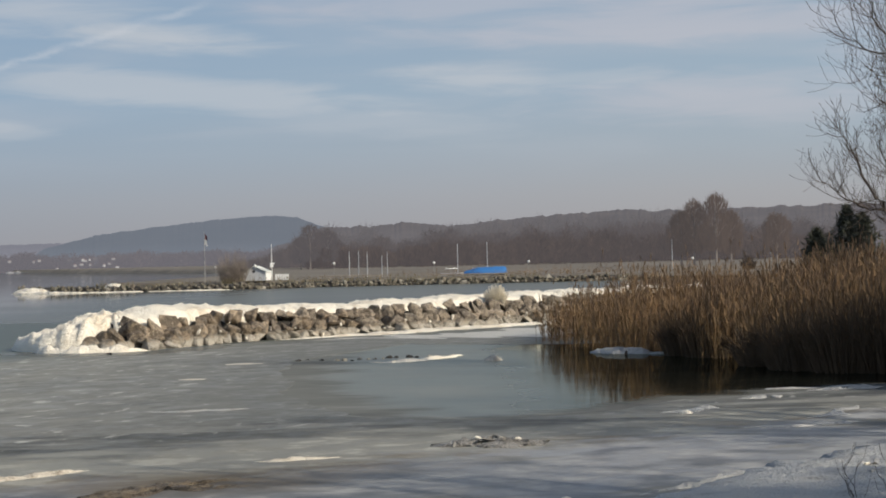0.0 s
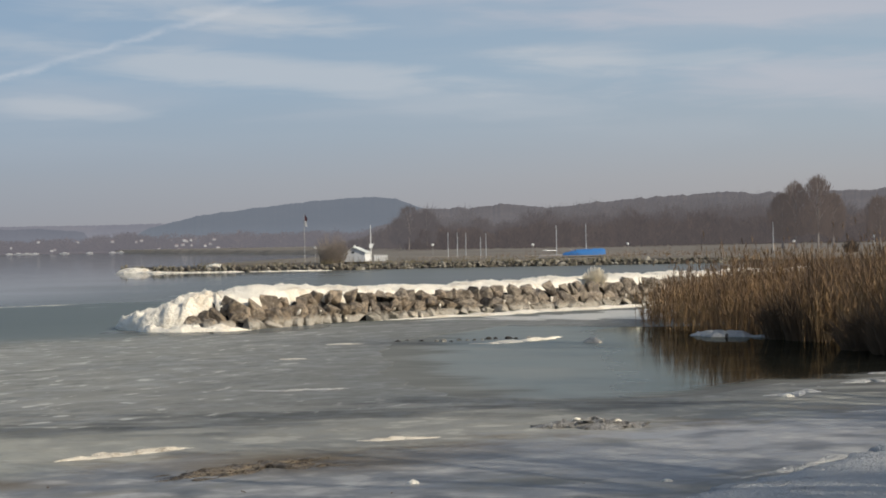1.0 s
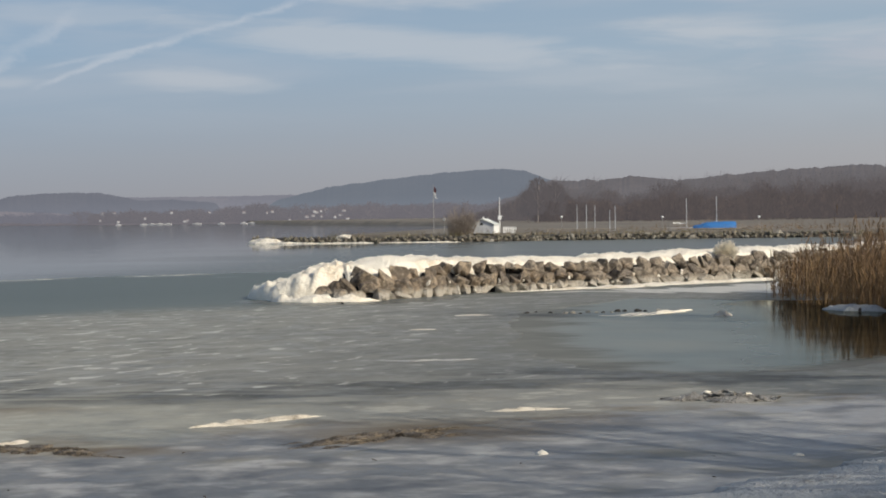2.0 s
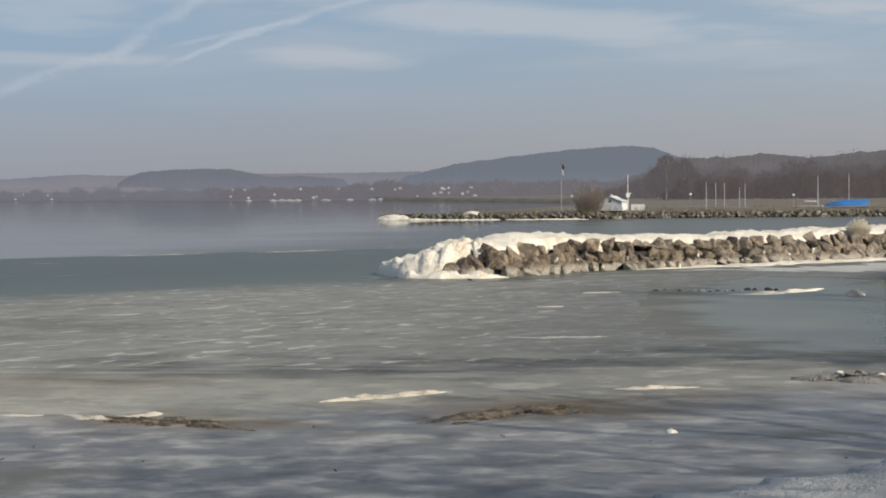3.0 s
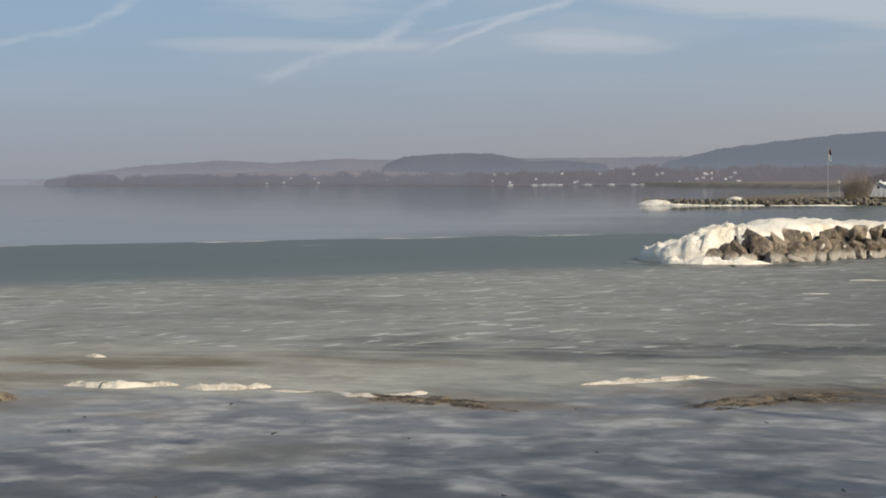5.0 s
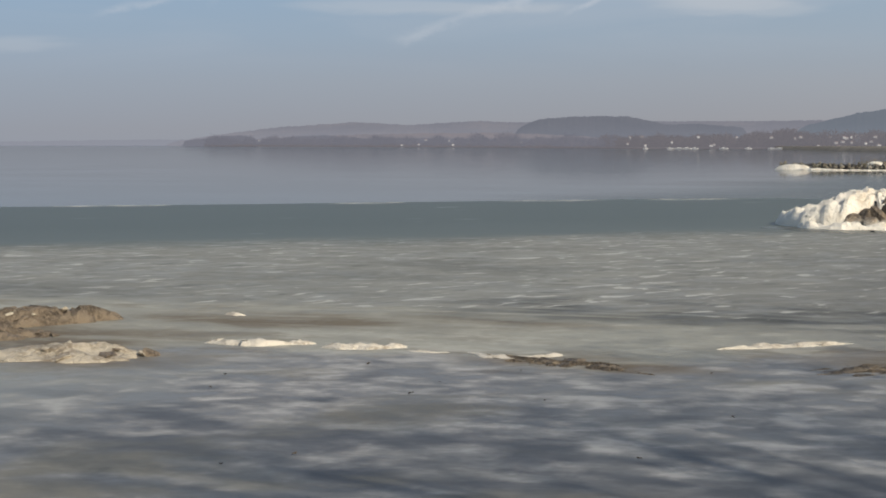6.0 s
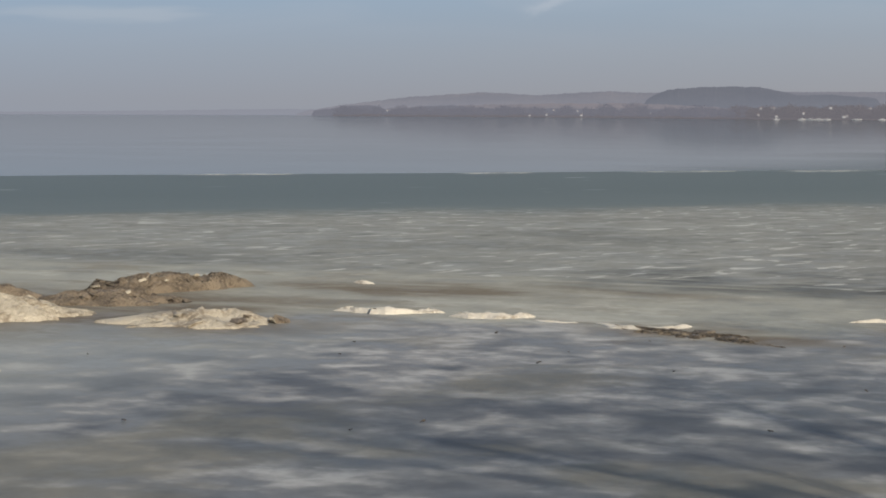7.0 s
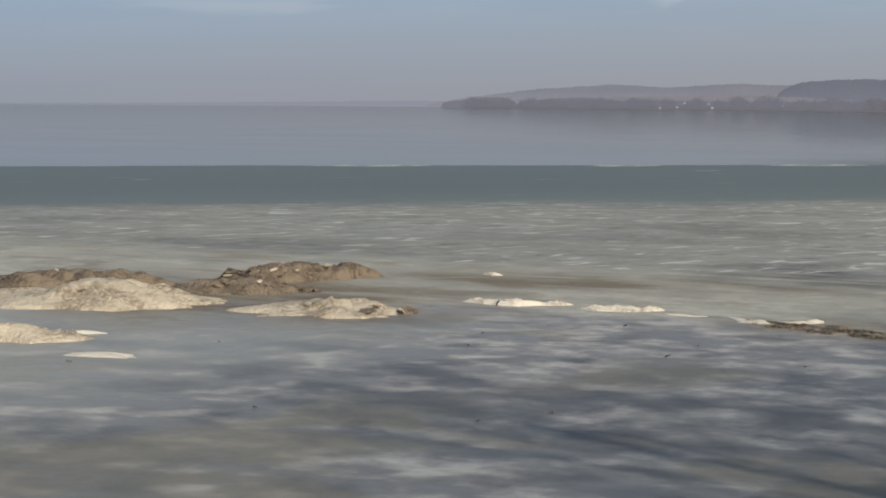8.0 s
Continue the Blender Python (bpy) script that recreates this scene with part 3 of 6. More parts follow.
def grid_mesh(name, rows, mat, smooth=True):
    """A sheet through rows of points, all of one length."""
    n = len(rows[0])
    verts = [tuple(p) for r in rows for p in r]
    faces = [(i * n + j, i * n + j + 1, (i + 1) * n + j + 1, (i + 1) * n + j) for i in range(len(rows) - 1) for j in range(n - 1)]
    return raw_mesh(name, verts, faces, mat, smooth)


def fbm(x, y, z=0.0, octaves=4):
    return noise.fractal(Vector((x, y, z)), 0.9, 2.1, octaves, noise_basis="PERLIN_ORIGINAL")


def along(points, step):
    """Places, at even steps, on a line through points: (place, way, distance)."""
    pts = [Vector(p).to_2d() for p in points]
    got, total, left = [], 0.0, 0.0
    for a, b in zip(pts, pts[1:]):
        seg = (b - a).length
        way = (b - a) / seg
        d = left
        while d < seg:
            got.append((a + way * d, way, total + d))
            d += step
        left = d - seg
        total += seg
    return got


def table(x, pairs):
    """A value read between given pairs (x, value)."""
    return float(np.interp(x, [a for a, _ in pairs], [b for _, b in pairs]))


def mound_mesh(name, rx, ry, high, seed, mat, rough=0.35, rings=16, spokes=48, steep=1.6, fine=1.2, ragged=0.3):
    """A low heap with an uneven outline and a lumpy top."""
    verts, faces = [(0, 0, high * (1 + 0.3 * fbm(seed, 0.3)))], []
    for i in range(1, rings + 1):
        r = i / rings
        for j in range(spokes):
            a = 2 * math.pi * j / spokes
            edge = 1 + ragged * fbm(math.cos(a) * 1.3 + seed * 7.1, math.sin(a) * 1.3, 2.2) + 0.4 * ragged * fbm(math.cos(a) * 5.0 + seed, math.sin(a) * 5.0, 7.2)
            x, y = math.cos(a) * rx * r * edge, math.sin(a) * ry * r * edge
            z = high * (1 - r ** steep) * max(0.25, 1 + rough * 0.8 * fbm(x * fine + seed * 3.3, y * fine, 1.0)) + high * rough * 0.18 * fbm(x * fine * 3.5, y * fine * 3.5 + seed, 5.0) * (1 - r ** 4)
            z = min(z, high * (1.0 + 0.14 * fbm(x * fine * 2.2, y * fine * 2.2, seed)))
            verts.append((x, y, z if i < rings else -0.06))
    for j in range(spokes):
        faces.append((0, 1 + j, 1 + (j + 1) % spokes))
    for i in range(rings - 1):
        a, b = 1 + i * spokes, 1 + (i + 1) * spokes
        for j in range(spokes):
            k = (j + 1) % spokes
            faces.append((a + j, b + j, b + k, a + k))
    return raw_mesh(name, verts, faces, mat, True)


def rock_mesh(name, rnd, mat, chamfer=0.055, corners=17):
    """An angular quarried block, about one metre across: a hull with worn edges."""
    bm = bmesh.new()
    for _ in range(corners):
        v = Vector((rnd.gauss(0, 1), rnd.gauss(0, 1), rnd.gauss(0, 1))).normalized()
        big = max(abs(c) for c in v)
        v = v / (big ** 0.8)
        bm.verts.new((v.x * 0.5 * rnd.uniform(0.85, 1.1), v.y * 0.5, v.z * 0.5 * rnd.uniform(0.85, 1.1)))
    got = bmesh.ops.convex_hull(bm, input=bm.verts)
    bmesh.ops.delete(bm, geom=list({g for g in got["geom_interior"] + got["geom_unused"] if isinstance(g, bmesh.types.BMVert)}), context="VERTS")
    bmesh.ops.dissolve_limit(bm, angle_limit=radians(14), verts=bm.verts, edges=bm.edges)
    if chamfer:
        bmesh.ops.bevel(bm, geom=list(bm.edges), offset=chamfer, segments=1, affect="EDGES", profile=0.5, clamp_overlap=True)
    bmesh.ops.triangulate(bm, faces=bm.faces)
    return mesh_of(name, bm, mat)


def box_into(bm, x0, x1, y0, y1, z0, z1, chamfer=0.0):
    got = bmesh.ops.create_cube(bm, size=1.0, matrix=Matrix.Translation(((x0 + x1) / 2, (y0 + y1) / 2, (z0 + z1) / 2)) @ Matrix.Diagonal((x1 - x0, y1 - y0, z1 - z0, 1)))
    if chamfer:
        edges = list({e for v in got["verts"] for e in v.link_edges})
        bmesh.ops.bevel(bm, geom=edges, offset=chamfer, segments=1, affect="EDGES")


def box_mesh(name, x0, x1, y0, y1, z0, z1, mat, chamfer=0.02):
    bm = bmesh.new()
    box_into(bm, x0, x1, y0, y1, z0, z1, chamfer)
    return mesh_of(name, bm, mat)


def tubes_mesh(name, lines, mat, sides=5):
    """Tapered tubes along lines of (place, radius)."""
    verts, faces = [], []
    for line in lines:
        n = sides if line[0][1] > 0.02 else 3
        start = len(verts)
        for i, (p, r) in enumerate(line):
            a, b = line[max(0, i - 1)][0], line[min(len(line) - 1, i + 1)][0]
            way = (b - a).normalized()
            u = way.orthogonal().normalized()
            w = way.cross(u)
            for j in range(n):
                q = p + (u * math.cos(2 * math.pi * j / n) + w * math.sin(2 * math.pi * j / n)) * r
                verts.append(tuple(q))
        for i in range(len(line) - 1):
            for j in range(n):
                k = (j + 1) % n
                faces.append((start + i * n + j, start + i * n + k, start + (i + 1) * n + k, start + (i + 1) * n + j))
    return raw_mesh(name, verts, faces, mat, True)


def grow(rnd, p, way, length, radius, level, deepest, limbs, twigs, rise=0.12, spread=0.75):
    """One limb with its side limbs, level by level."""
    steps = 6 if level == 0 else 5 if level < 3 else 3
    line, here, d = [], p.copy(), way.normalized()
    for i in range(steps + 1):
        f = i / steps
        line.append((here.copy(), max(0.004, radius * (1 - 0.72 * f))))
        d = (d + Vector((rnd.gauss(0, 1), rnd.gauss(0, 1), rnd.gauss(0, 1))) * (0.07 if level == 0 else 0.15) + Vector((0, 0, rise if level else 0.04))).normalized()
        here += d * (length / steps)
    (limbs if level < 2 else twigs).append(line)
    if level >= deepest:
        return
    count = (9, 7, 6, 5)[min(level, 3)]
    for i in range(count):
        f = rnd.uniform(0.32 if level == 0 else 0.2, 1.0)
        k = min(steps - 1, int(f * steps))
        at_ = line[k][0].lerp(line[k + 1][0], f * steps - k)
        main = (line[k + 1][0] - line[k][0]).normalized()
        side = main.orthogonal().normalized()
        side.rotate(Matrix.Rotation(rnd.uniform(0, 2 * math.pi), 3, main))
        grow(rnd, at_, main * (1 - spread * 0.55) + side * spread, length * rnd.uniform(0.42, 0.66) * (1.15 - 0.4 * f), max(0.005, line[k][1] * 0.6), level + 1, deepest, limbs, twigs, rise, spread)


def bare_tree(x, y, z, high, seed, label, lean=(0, 0), deepest=4, thick=0.022, rise=0.12, spread=0.75, group="", least=0.0):
    rnd = random.Random(seed)
    limbs, twigs = [], []
    grow(rnd, Vector((0, 0, -0.3)), Vector((lean[0], lean[1], 1)), high * 0.72, high * thick, 0, deepest, limbs, twigs, rise, spread)
    if least:
        twigs = [[(p, max(r, least)) for p, r in line] for line in twigs]
    tree = thing("bare_tree", None, label, "tree", group)
    tree.location = (x, y, z)
    part("trunk", tubes_mesh("trunk", limbs, M_BARK, 7), tree)
    part("crown", tubes_mesh("crown", twigs, M_TWIG, 3), tree, "fine bare winter twigs")
    return tree


def slivers(rnd, verts, faces, x, y, z, high, wide, count, thin):
    """A far bare tree: a trunk and a broom of upright twigs."""
    w = thin * 1.2
    n = len(verts)
    verts += [(x - w, y, z), (x + w, y, z), (x, y, z + high * 0.6)]
    faces.append((n, n + 1, n + 2))
    for _ in range(count):
        h = rnd.uniform(0.0, 0.75) * high
        r = wide * rnd.random() ** 0.5
        a = rnd.uniform(0, 2 * math.pi)
        up = rnd.uniform(0.05, 0.24) * high
        tx, ty, tz = x + math.cos(a) * r, y + math.sin(a) * r, min(z + h + up, z + high * (1.0 - 0.3 * (r / wide) ** 2) * rnd.uniform(0.8, 1.0))
        bx, by = x + math.cos(a) * r * 0.35, y + math.sin(a) * r * 0.35
        t = thin * rnd.uniform(0.6, 1.5)
        n = len(verts)
        verts += [(bx - t, by, z + h), (bx + t, by, z + h), (tx, ty, tz)]
        faces.append((n, n + 1, n + 2))


def far_tree(x, y, z, high, wide, seed, label, thin=0.075, twig=None):
    """A single bare tree some hundred metres off: a thin trunk and a crown of fine upright twigs."""
    rnd = random.Random(seed)
    lines, verts, faces = [[(Vector((0, 0, -0.3)), 0.22), (Vector((0.1, 0, high * 0.45)), 0.16), (Vector((0.0, 0, high * 0.95)), 0.04)]], [], []
    for i in range(9):
        f = rnd.uniform(0.25, 0.75)
        a = rnd.uniform(0, 2 * math.pi)
        p = Vector((0.1 * f, 0, high * f))
        q = p + Vector((math.cos(a) * wide * 0.7, math.sin(a) * wide * 0.7, high * 0.22))
        lines.append([(p, 0.09), (p.lerp(q, 0.5) + Vector((0, 0, 0.3)), 0.06), (q, 0.03)])
    for _ in range(1500):
        u, a = rnd.random() ** 0.5, rnd.uniform(0, 2 * math.pi)
        f = rnd.uniform(0.22, 1.0)
        r = wide * u * math.sin(math.pi * min(1.0, (f - 0.1) / 1.0)) ** 0.6 * (1 + 0.5 * fbm(math.cos(a) * 1.5 + seed, math.sin(a) * 1.5, f * 4))
        px, py, pz = math.cos(a) * r, math.sin(a) * r, high * f * (1 - 0.12 * u)
        ll, t = rnd.uniform(0.6, 1.5), thin * rnd.uniform(0.5, 1.2)
        ox, oy = math.cos(a) * rnd.uniform(-0.1, 0.5) * ll, math.sin(a) * rnd.uniform(-0.1, 0.5) * ll
        n = len(verts)
        verts += [(px - t, py, pz - ll * 0.4), (px + t, py, pz - ll * 0.4), (px + ox, py + oy, pz + ll * 0.5)]
        faces.append((n, n + 1, n + 2))
    tree = thing("bare_tree", None, label, "tree", "trees before the woods")
    tree.location = (x, y, z)
    part("trunk", tubes_mesh("trunk", lines, M_FARBARK, 5), tree, "pale slender trunk")
    part("crown", raw_mesh("crown", verts, faces, twig or M_FARTWIG), tree, "rounded crown of fine bare twigs")


# ---------------------------------------------------------------- lake, ice and land
def smooth_line(points, step, jitter, seed):
    got = []
    for p, way, s in along(points, step):
        k = fbm(s * 0.35, seed, 0.5) * jitter + fbm(s * 1.7, seed, 3.5) * jitter * 0.35
        got.append(p + Vector((-way.y, way.x)) * k)
    return got


thing("water", raw_mesh("water", [(-4950, -900, 0), (3500, -900, 0), (3500, 4950, 0), (-4950, 4950, 0)], [(0, 1, 2, 3)], M_WATER),
      "calm grey-blue lake water reflecting the hazy sky", "lake", kind="structure")


def build_ice():
    from_edge = smooth_line([(-120, -3), (-61.5, 58), (-52.9, 68), (-42.6, 77.8), (-32.3, 89.0), (-23.5, 96), (-15, 97), (-8, 88), (-3, 80), (2, 81), (9, 88), (40, 92), (70, 60), (70, 8), (-120, 4)], 0.8, 0.5, 1.0)
    pond = smooth_line([(-1.2, 63.0), (3.2, 60.6), (12, 62), (30, 60), (30, 40), (15, 38), (9.4, 38.0), (6.9, 37.4), (4.2, 35.6), (2.4, 33.4), (0.3, 32.2), (-1.8, 34.2), (-3.0, 38.0), (-4.0, 43.0), (-4.4, 49), (-4.6, 53), (-3.0, 58), (-1.2, 63.0)], 0.3, 0.4, 4.0)
    from mathutils.geometry import delaunay_2d_cdt
    pts, edges = [], []
    for loop in (from_edge, pond):
        s = len(pts)
        pts += [Vector((p.x, p.y)) for p in loop]
        edges += [(s + i, s + (i + 1) % len(loop)) for i in range(len(loop))]
    got = delaunay_2d_cdt(pts, edges, [], 1, 0.001)
    inside = [(p.x, p.y) for p in pond]

    def in_pond(x, y):
        odd = False
        for (ax, ay), (bx, by) in zip(inside, inside[1:] + inside[:1]):
            if (ay > y) != (by > y) and x < (bx - ax) * (y - ay) / (by - ay) + ax:
                odd = not odd
        return odd

    verts = [(p.x, p.y, 0.03) for p in got[0]]
    faces = []
    for f in got[2]:
        cx, cy = sum(verts[i][0] for i in f) / 3, sum(verts[i][1] for i in f) / 3
        if not in_pond(cx, cy):
            faces.append(tuple(f))
    # the broken rim, down to the water
    for a, b in edges:
        n = len(verts)
        verts.extend([(pts[a].x, pts[a].y, 0.03), (pts[b].x, pts[b].y, 0.03), (pts[b].x, pts[b].y, -0.03), (pts[a].x, pts[a].y, -0.03)])
        faces.append((n, n + 1, n + 2, n + 3))
    thing("ice_sheet", raw_mesh("ice_sheet", verts, faces, M_ICE), "grey rotten lake ice with white and silted patches", "ice", kind="structure")


build_ice()


def build_bank():
    """The shore on which the camera stands."""
    rows = []
    for i in range(60):
        x = -70 + i * 2.6
        front = 9.0 + 0.25 * x + 1.2 * fbm(x * 0.15, 0.2) if x < 0 else 9.0 + 0.55 * x + 1.2 * fbm(x * 0.15, 0.2)
        rows.append([(x, front - d, z + 0.12 * fbm(x * 0.4, d * 0.4)) for d, z in ((-0.4, -0.1), (0.6, 0.25), (2.0, 0.6), (4.0, 1.0), (7.0, 1.3), (14.0, 1.35), (40.0, 1.6), (120.0, 2.5))])
    thing("ground", grid_mesh("ground", rows, M_BANK), "brown winter shore bank with bare soil", "ground", kind="structure")


build_bank()


def build_land():
    """The flat marsh behind the harbour, and on to the woods."""
    rows = []
    for y, z in ((214, 0.35), (216, 0.85), (225, 0.9), (260, 0.95), (330, 1.0), (450, 1.0), (600, 1.2), (900, 2.0), (1500, 2.0)):
        left = {214: -45, 216: -44, 225: -43, 260: -42, 330: -42, 450: -50, 600: -74, 900: -200, 1500: -380}[y]
        rows.append([(left + (700 - left) * (j / 40) ** 1.5, y, z * (1 if j else 0) + 0.12 * fbm(j * 0.7, y * 0.05) - (0.1 if j == 0 else 0)) for j in range(41)])
    thing("ground", grid_mesh("marsh_ground", rows, M_LAND), "flat pale-brown winter marsh behind the harbour", "marsh", kind="structure")


build_land()


# ---------------------------------------------------------------- hills and woods of the distance
def ridge(label, control, deep, mat, rough, step, seed, category="hills"):
    """A long wooded rise: control holds (turn in degrees to the left, distance, height)."""
    turns = np.arange(control[0][0], control[-1][0], step)
    rows = []
    for a in turns:
        dist = table(a, [(c[0], c[1]) for c in control])
        z = table(a, [(c[0], c[2]) for c in control])
        z = max(0.0, z + rough * (0.4 * fbm(a * 2.0, seed) + 0.24 * fbm(a * 7.0, seed, 2.0) + 0.08 * fbm(a * 20.0, seed, 5.0)))
        sx, cy = -math.sin(radians(a)), math.cos(radians(a))
        row = []
        for f, h in ((-1.0, -0.02), (-0.98, 0.05), (-0.6, 0.34), (-0.3, 0.68), (-0.1, 0.92), (0.0, 1.0), (0.3, 0.8), (0.6, 0.0)):
            r = dist + f * deep
            row.append((sx * r, cy * r, z * h - (0.5 if h <= 0 else 0)))
        rows.append(row)
    thing("backdrop", grid_mesh("backdrop", rows, mat), label, category, kind="structure")


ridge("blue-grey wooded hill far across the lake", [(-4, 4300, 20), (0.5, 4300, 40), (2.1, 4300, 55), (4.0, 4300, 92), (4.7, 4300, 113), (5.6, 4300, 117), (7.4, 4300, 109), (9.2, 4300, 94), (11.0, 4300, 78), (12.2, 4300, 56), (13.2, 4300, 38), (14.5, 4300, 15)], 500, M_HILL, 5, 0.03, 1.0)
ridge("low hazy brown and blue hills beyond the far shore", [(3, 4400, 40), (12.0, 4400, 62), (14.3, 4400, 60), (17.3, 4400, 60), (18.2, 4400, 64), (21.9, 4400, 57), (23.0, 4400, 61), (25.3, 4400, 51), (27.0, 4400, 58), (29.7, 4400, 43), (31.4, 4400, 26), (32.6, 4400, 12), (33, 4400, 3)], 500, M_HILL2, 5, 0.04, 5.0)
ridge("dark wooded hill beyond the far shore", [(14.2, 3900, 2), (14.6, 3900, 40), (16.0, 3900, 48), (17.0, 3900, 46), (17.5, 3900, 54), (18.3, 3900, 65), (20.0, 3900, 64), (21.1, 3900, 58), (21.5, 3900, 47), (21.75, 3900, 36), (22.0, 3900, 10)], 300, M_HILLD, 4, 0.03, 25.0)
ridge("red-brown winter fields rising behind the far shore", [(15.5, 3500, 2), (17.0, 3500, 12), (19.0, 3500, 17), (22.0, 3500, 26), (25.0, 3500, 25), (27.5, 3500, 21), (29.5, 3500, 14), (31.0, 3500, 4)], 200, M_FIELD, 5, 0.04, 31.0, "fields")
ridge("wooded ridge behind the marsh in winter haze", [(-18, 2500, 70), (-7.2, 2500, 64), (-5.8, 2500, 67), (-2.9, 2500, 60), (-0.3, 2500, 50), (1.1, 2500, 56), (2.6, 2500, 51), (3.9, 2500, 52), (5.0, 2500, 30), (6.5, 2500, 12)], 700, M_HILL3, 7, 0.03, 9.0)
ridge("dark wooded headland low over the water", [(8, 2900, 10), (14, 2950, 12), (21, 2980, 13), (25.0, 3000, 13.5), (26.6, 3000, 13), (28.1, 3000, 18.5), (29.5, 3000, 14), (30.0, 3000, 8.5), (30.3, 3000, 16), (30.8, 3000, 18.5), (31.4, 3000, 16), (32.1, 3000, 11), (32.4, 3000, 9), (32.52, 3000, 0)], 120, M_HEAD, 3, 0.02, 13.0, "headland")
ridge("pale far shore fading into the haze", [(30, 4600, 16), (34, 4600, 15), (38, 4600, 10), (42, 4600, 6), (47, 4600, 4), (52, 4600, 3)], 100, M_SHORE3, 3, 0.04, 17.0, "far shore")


# gaps in the far trees, where houses stand
GAPS = (11.12, 10.91, 12.39, 11.63, 11.90, 9.17, 7.96, 14.80, 18.16, 17.80, 21.62, 25.49, 24.95, 24.72, 23.96, 23.84, 30.06)


def build_woods():
    rnd = random.Random(5)
    # height of the tree tops over the horizon, in degrees, by the turn
    tops = [(-13, 1.0), (-11, 1.05), (-9.3, 1.15), (-7.5, 1.25), (-4.9, 1.2), (-3, 1.15), (-1.5, 1.1), (-0.4, 1.05), (0.3, 0.98), (0.8, 0.74), (1.5, 0.66), (2.1, 0.85), (2.45, 0.98), (2.9, 0.74), (3.35, 0.93), (3.75, 1.15), (4.25, 0.9), (5.0, 0.6), (5.6, 0.34), (6.5, 0.08)]
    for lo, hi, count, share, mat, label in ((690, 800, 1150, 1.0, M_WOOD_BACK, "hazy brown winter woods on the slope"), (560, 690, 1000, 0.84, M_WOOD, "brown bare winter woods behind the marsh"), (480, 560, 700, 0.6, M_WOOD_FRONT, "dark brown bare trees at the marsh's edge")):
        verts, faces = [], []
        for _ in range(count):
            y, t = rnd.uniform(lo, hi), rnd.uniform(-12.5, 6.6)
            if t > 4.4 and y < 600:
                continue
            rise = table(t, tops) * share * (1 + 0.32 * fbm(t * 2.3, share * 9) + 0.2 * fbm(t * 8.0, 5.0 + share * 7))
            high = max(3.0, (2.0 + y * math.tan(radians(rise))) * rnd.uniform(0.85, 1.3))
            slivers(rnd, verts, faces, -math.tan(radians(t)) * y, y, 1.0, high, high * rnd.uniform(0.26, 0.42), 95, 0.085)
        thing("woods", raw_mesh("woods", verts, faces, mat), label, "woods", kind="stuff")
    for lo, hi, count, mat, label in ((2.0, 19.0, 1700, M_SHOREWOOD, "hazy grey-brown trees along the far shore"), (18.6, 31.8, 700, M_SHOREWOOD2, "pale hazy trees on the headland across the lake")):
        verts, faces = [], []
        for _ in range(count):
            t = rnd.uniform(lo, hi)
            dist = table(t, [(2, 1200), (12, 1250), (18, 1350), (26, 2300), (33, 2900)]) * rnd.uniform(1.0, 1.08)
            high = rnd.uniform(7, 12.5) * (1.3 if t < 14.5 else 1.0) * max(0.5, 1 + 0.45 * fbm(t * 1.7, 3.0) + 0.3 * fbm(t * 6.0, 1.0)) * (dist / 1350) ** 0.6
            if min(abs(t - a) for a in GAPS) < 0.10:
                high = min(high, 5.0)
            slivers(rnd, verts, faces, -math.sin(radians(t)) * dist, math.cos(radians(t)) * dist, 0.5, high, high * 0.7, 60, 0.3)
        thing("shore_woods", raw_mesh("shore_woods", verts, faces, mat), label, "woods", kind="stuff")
    # the low shore under them, with the same painted haze
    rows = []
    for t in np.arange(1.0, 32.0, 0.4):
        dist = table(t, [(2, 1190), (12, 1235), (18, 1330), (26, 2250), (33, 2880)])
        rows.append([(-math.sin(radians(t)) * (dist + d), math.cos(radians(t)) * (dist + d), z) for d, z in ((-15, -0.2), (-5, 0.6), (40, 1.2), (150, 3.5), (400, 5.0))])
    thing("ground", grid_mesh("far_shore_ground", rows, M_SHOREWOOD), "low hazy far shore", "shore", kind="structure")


build_woods()


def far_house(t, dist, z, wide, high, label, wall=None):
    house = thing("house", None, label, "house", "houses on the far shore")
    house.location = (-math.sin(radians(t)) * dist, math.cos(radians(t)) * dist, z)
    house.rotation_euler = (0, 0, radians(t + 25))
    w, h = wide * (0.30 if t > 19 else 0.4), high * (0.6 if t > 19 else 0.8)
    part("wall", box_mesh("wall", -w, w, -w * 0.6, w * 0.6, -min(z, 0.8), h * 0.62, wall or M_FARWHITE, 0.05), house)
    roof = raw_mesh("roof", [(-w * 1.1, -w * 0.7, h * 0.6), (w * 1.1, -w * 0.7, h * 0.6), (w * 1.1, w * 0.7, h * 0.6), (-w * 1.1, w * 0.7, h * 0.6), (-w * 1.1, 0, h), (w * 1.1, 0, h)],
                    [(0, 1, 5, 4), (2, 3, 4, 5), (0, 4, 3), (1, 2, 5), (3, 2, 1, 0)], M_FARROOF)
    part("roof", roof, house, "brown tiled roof")


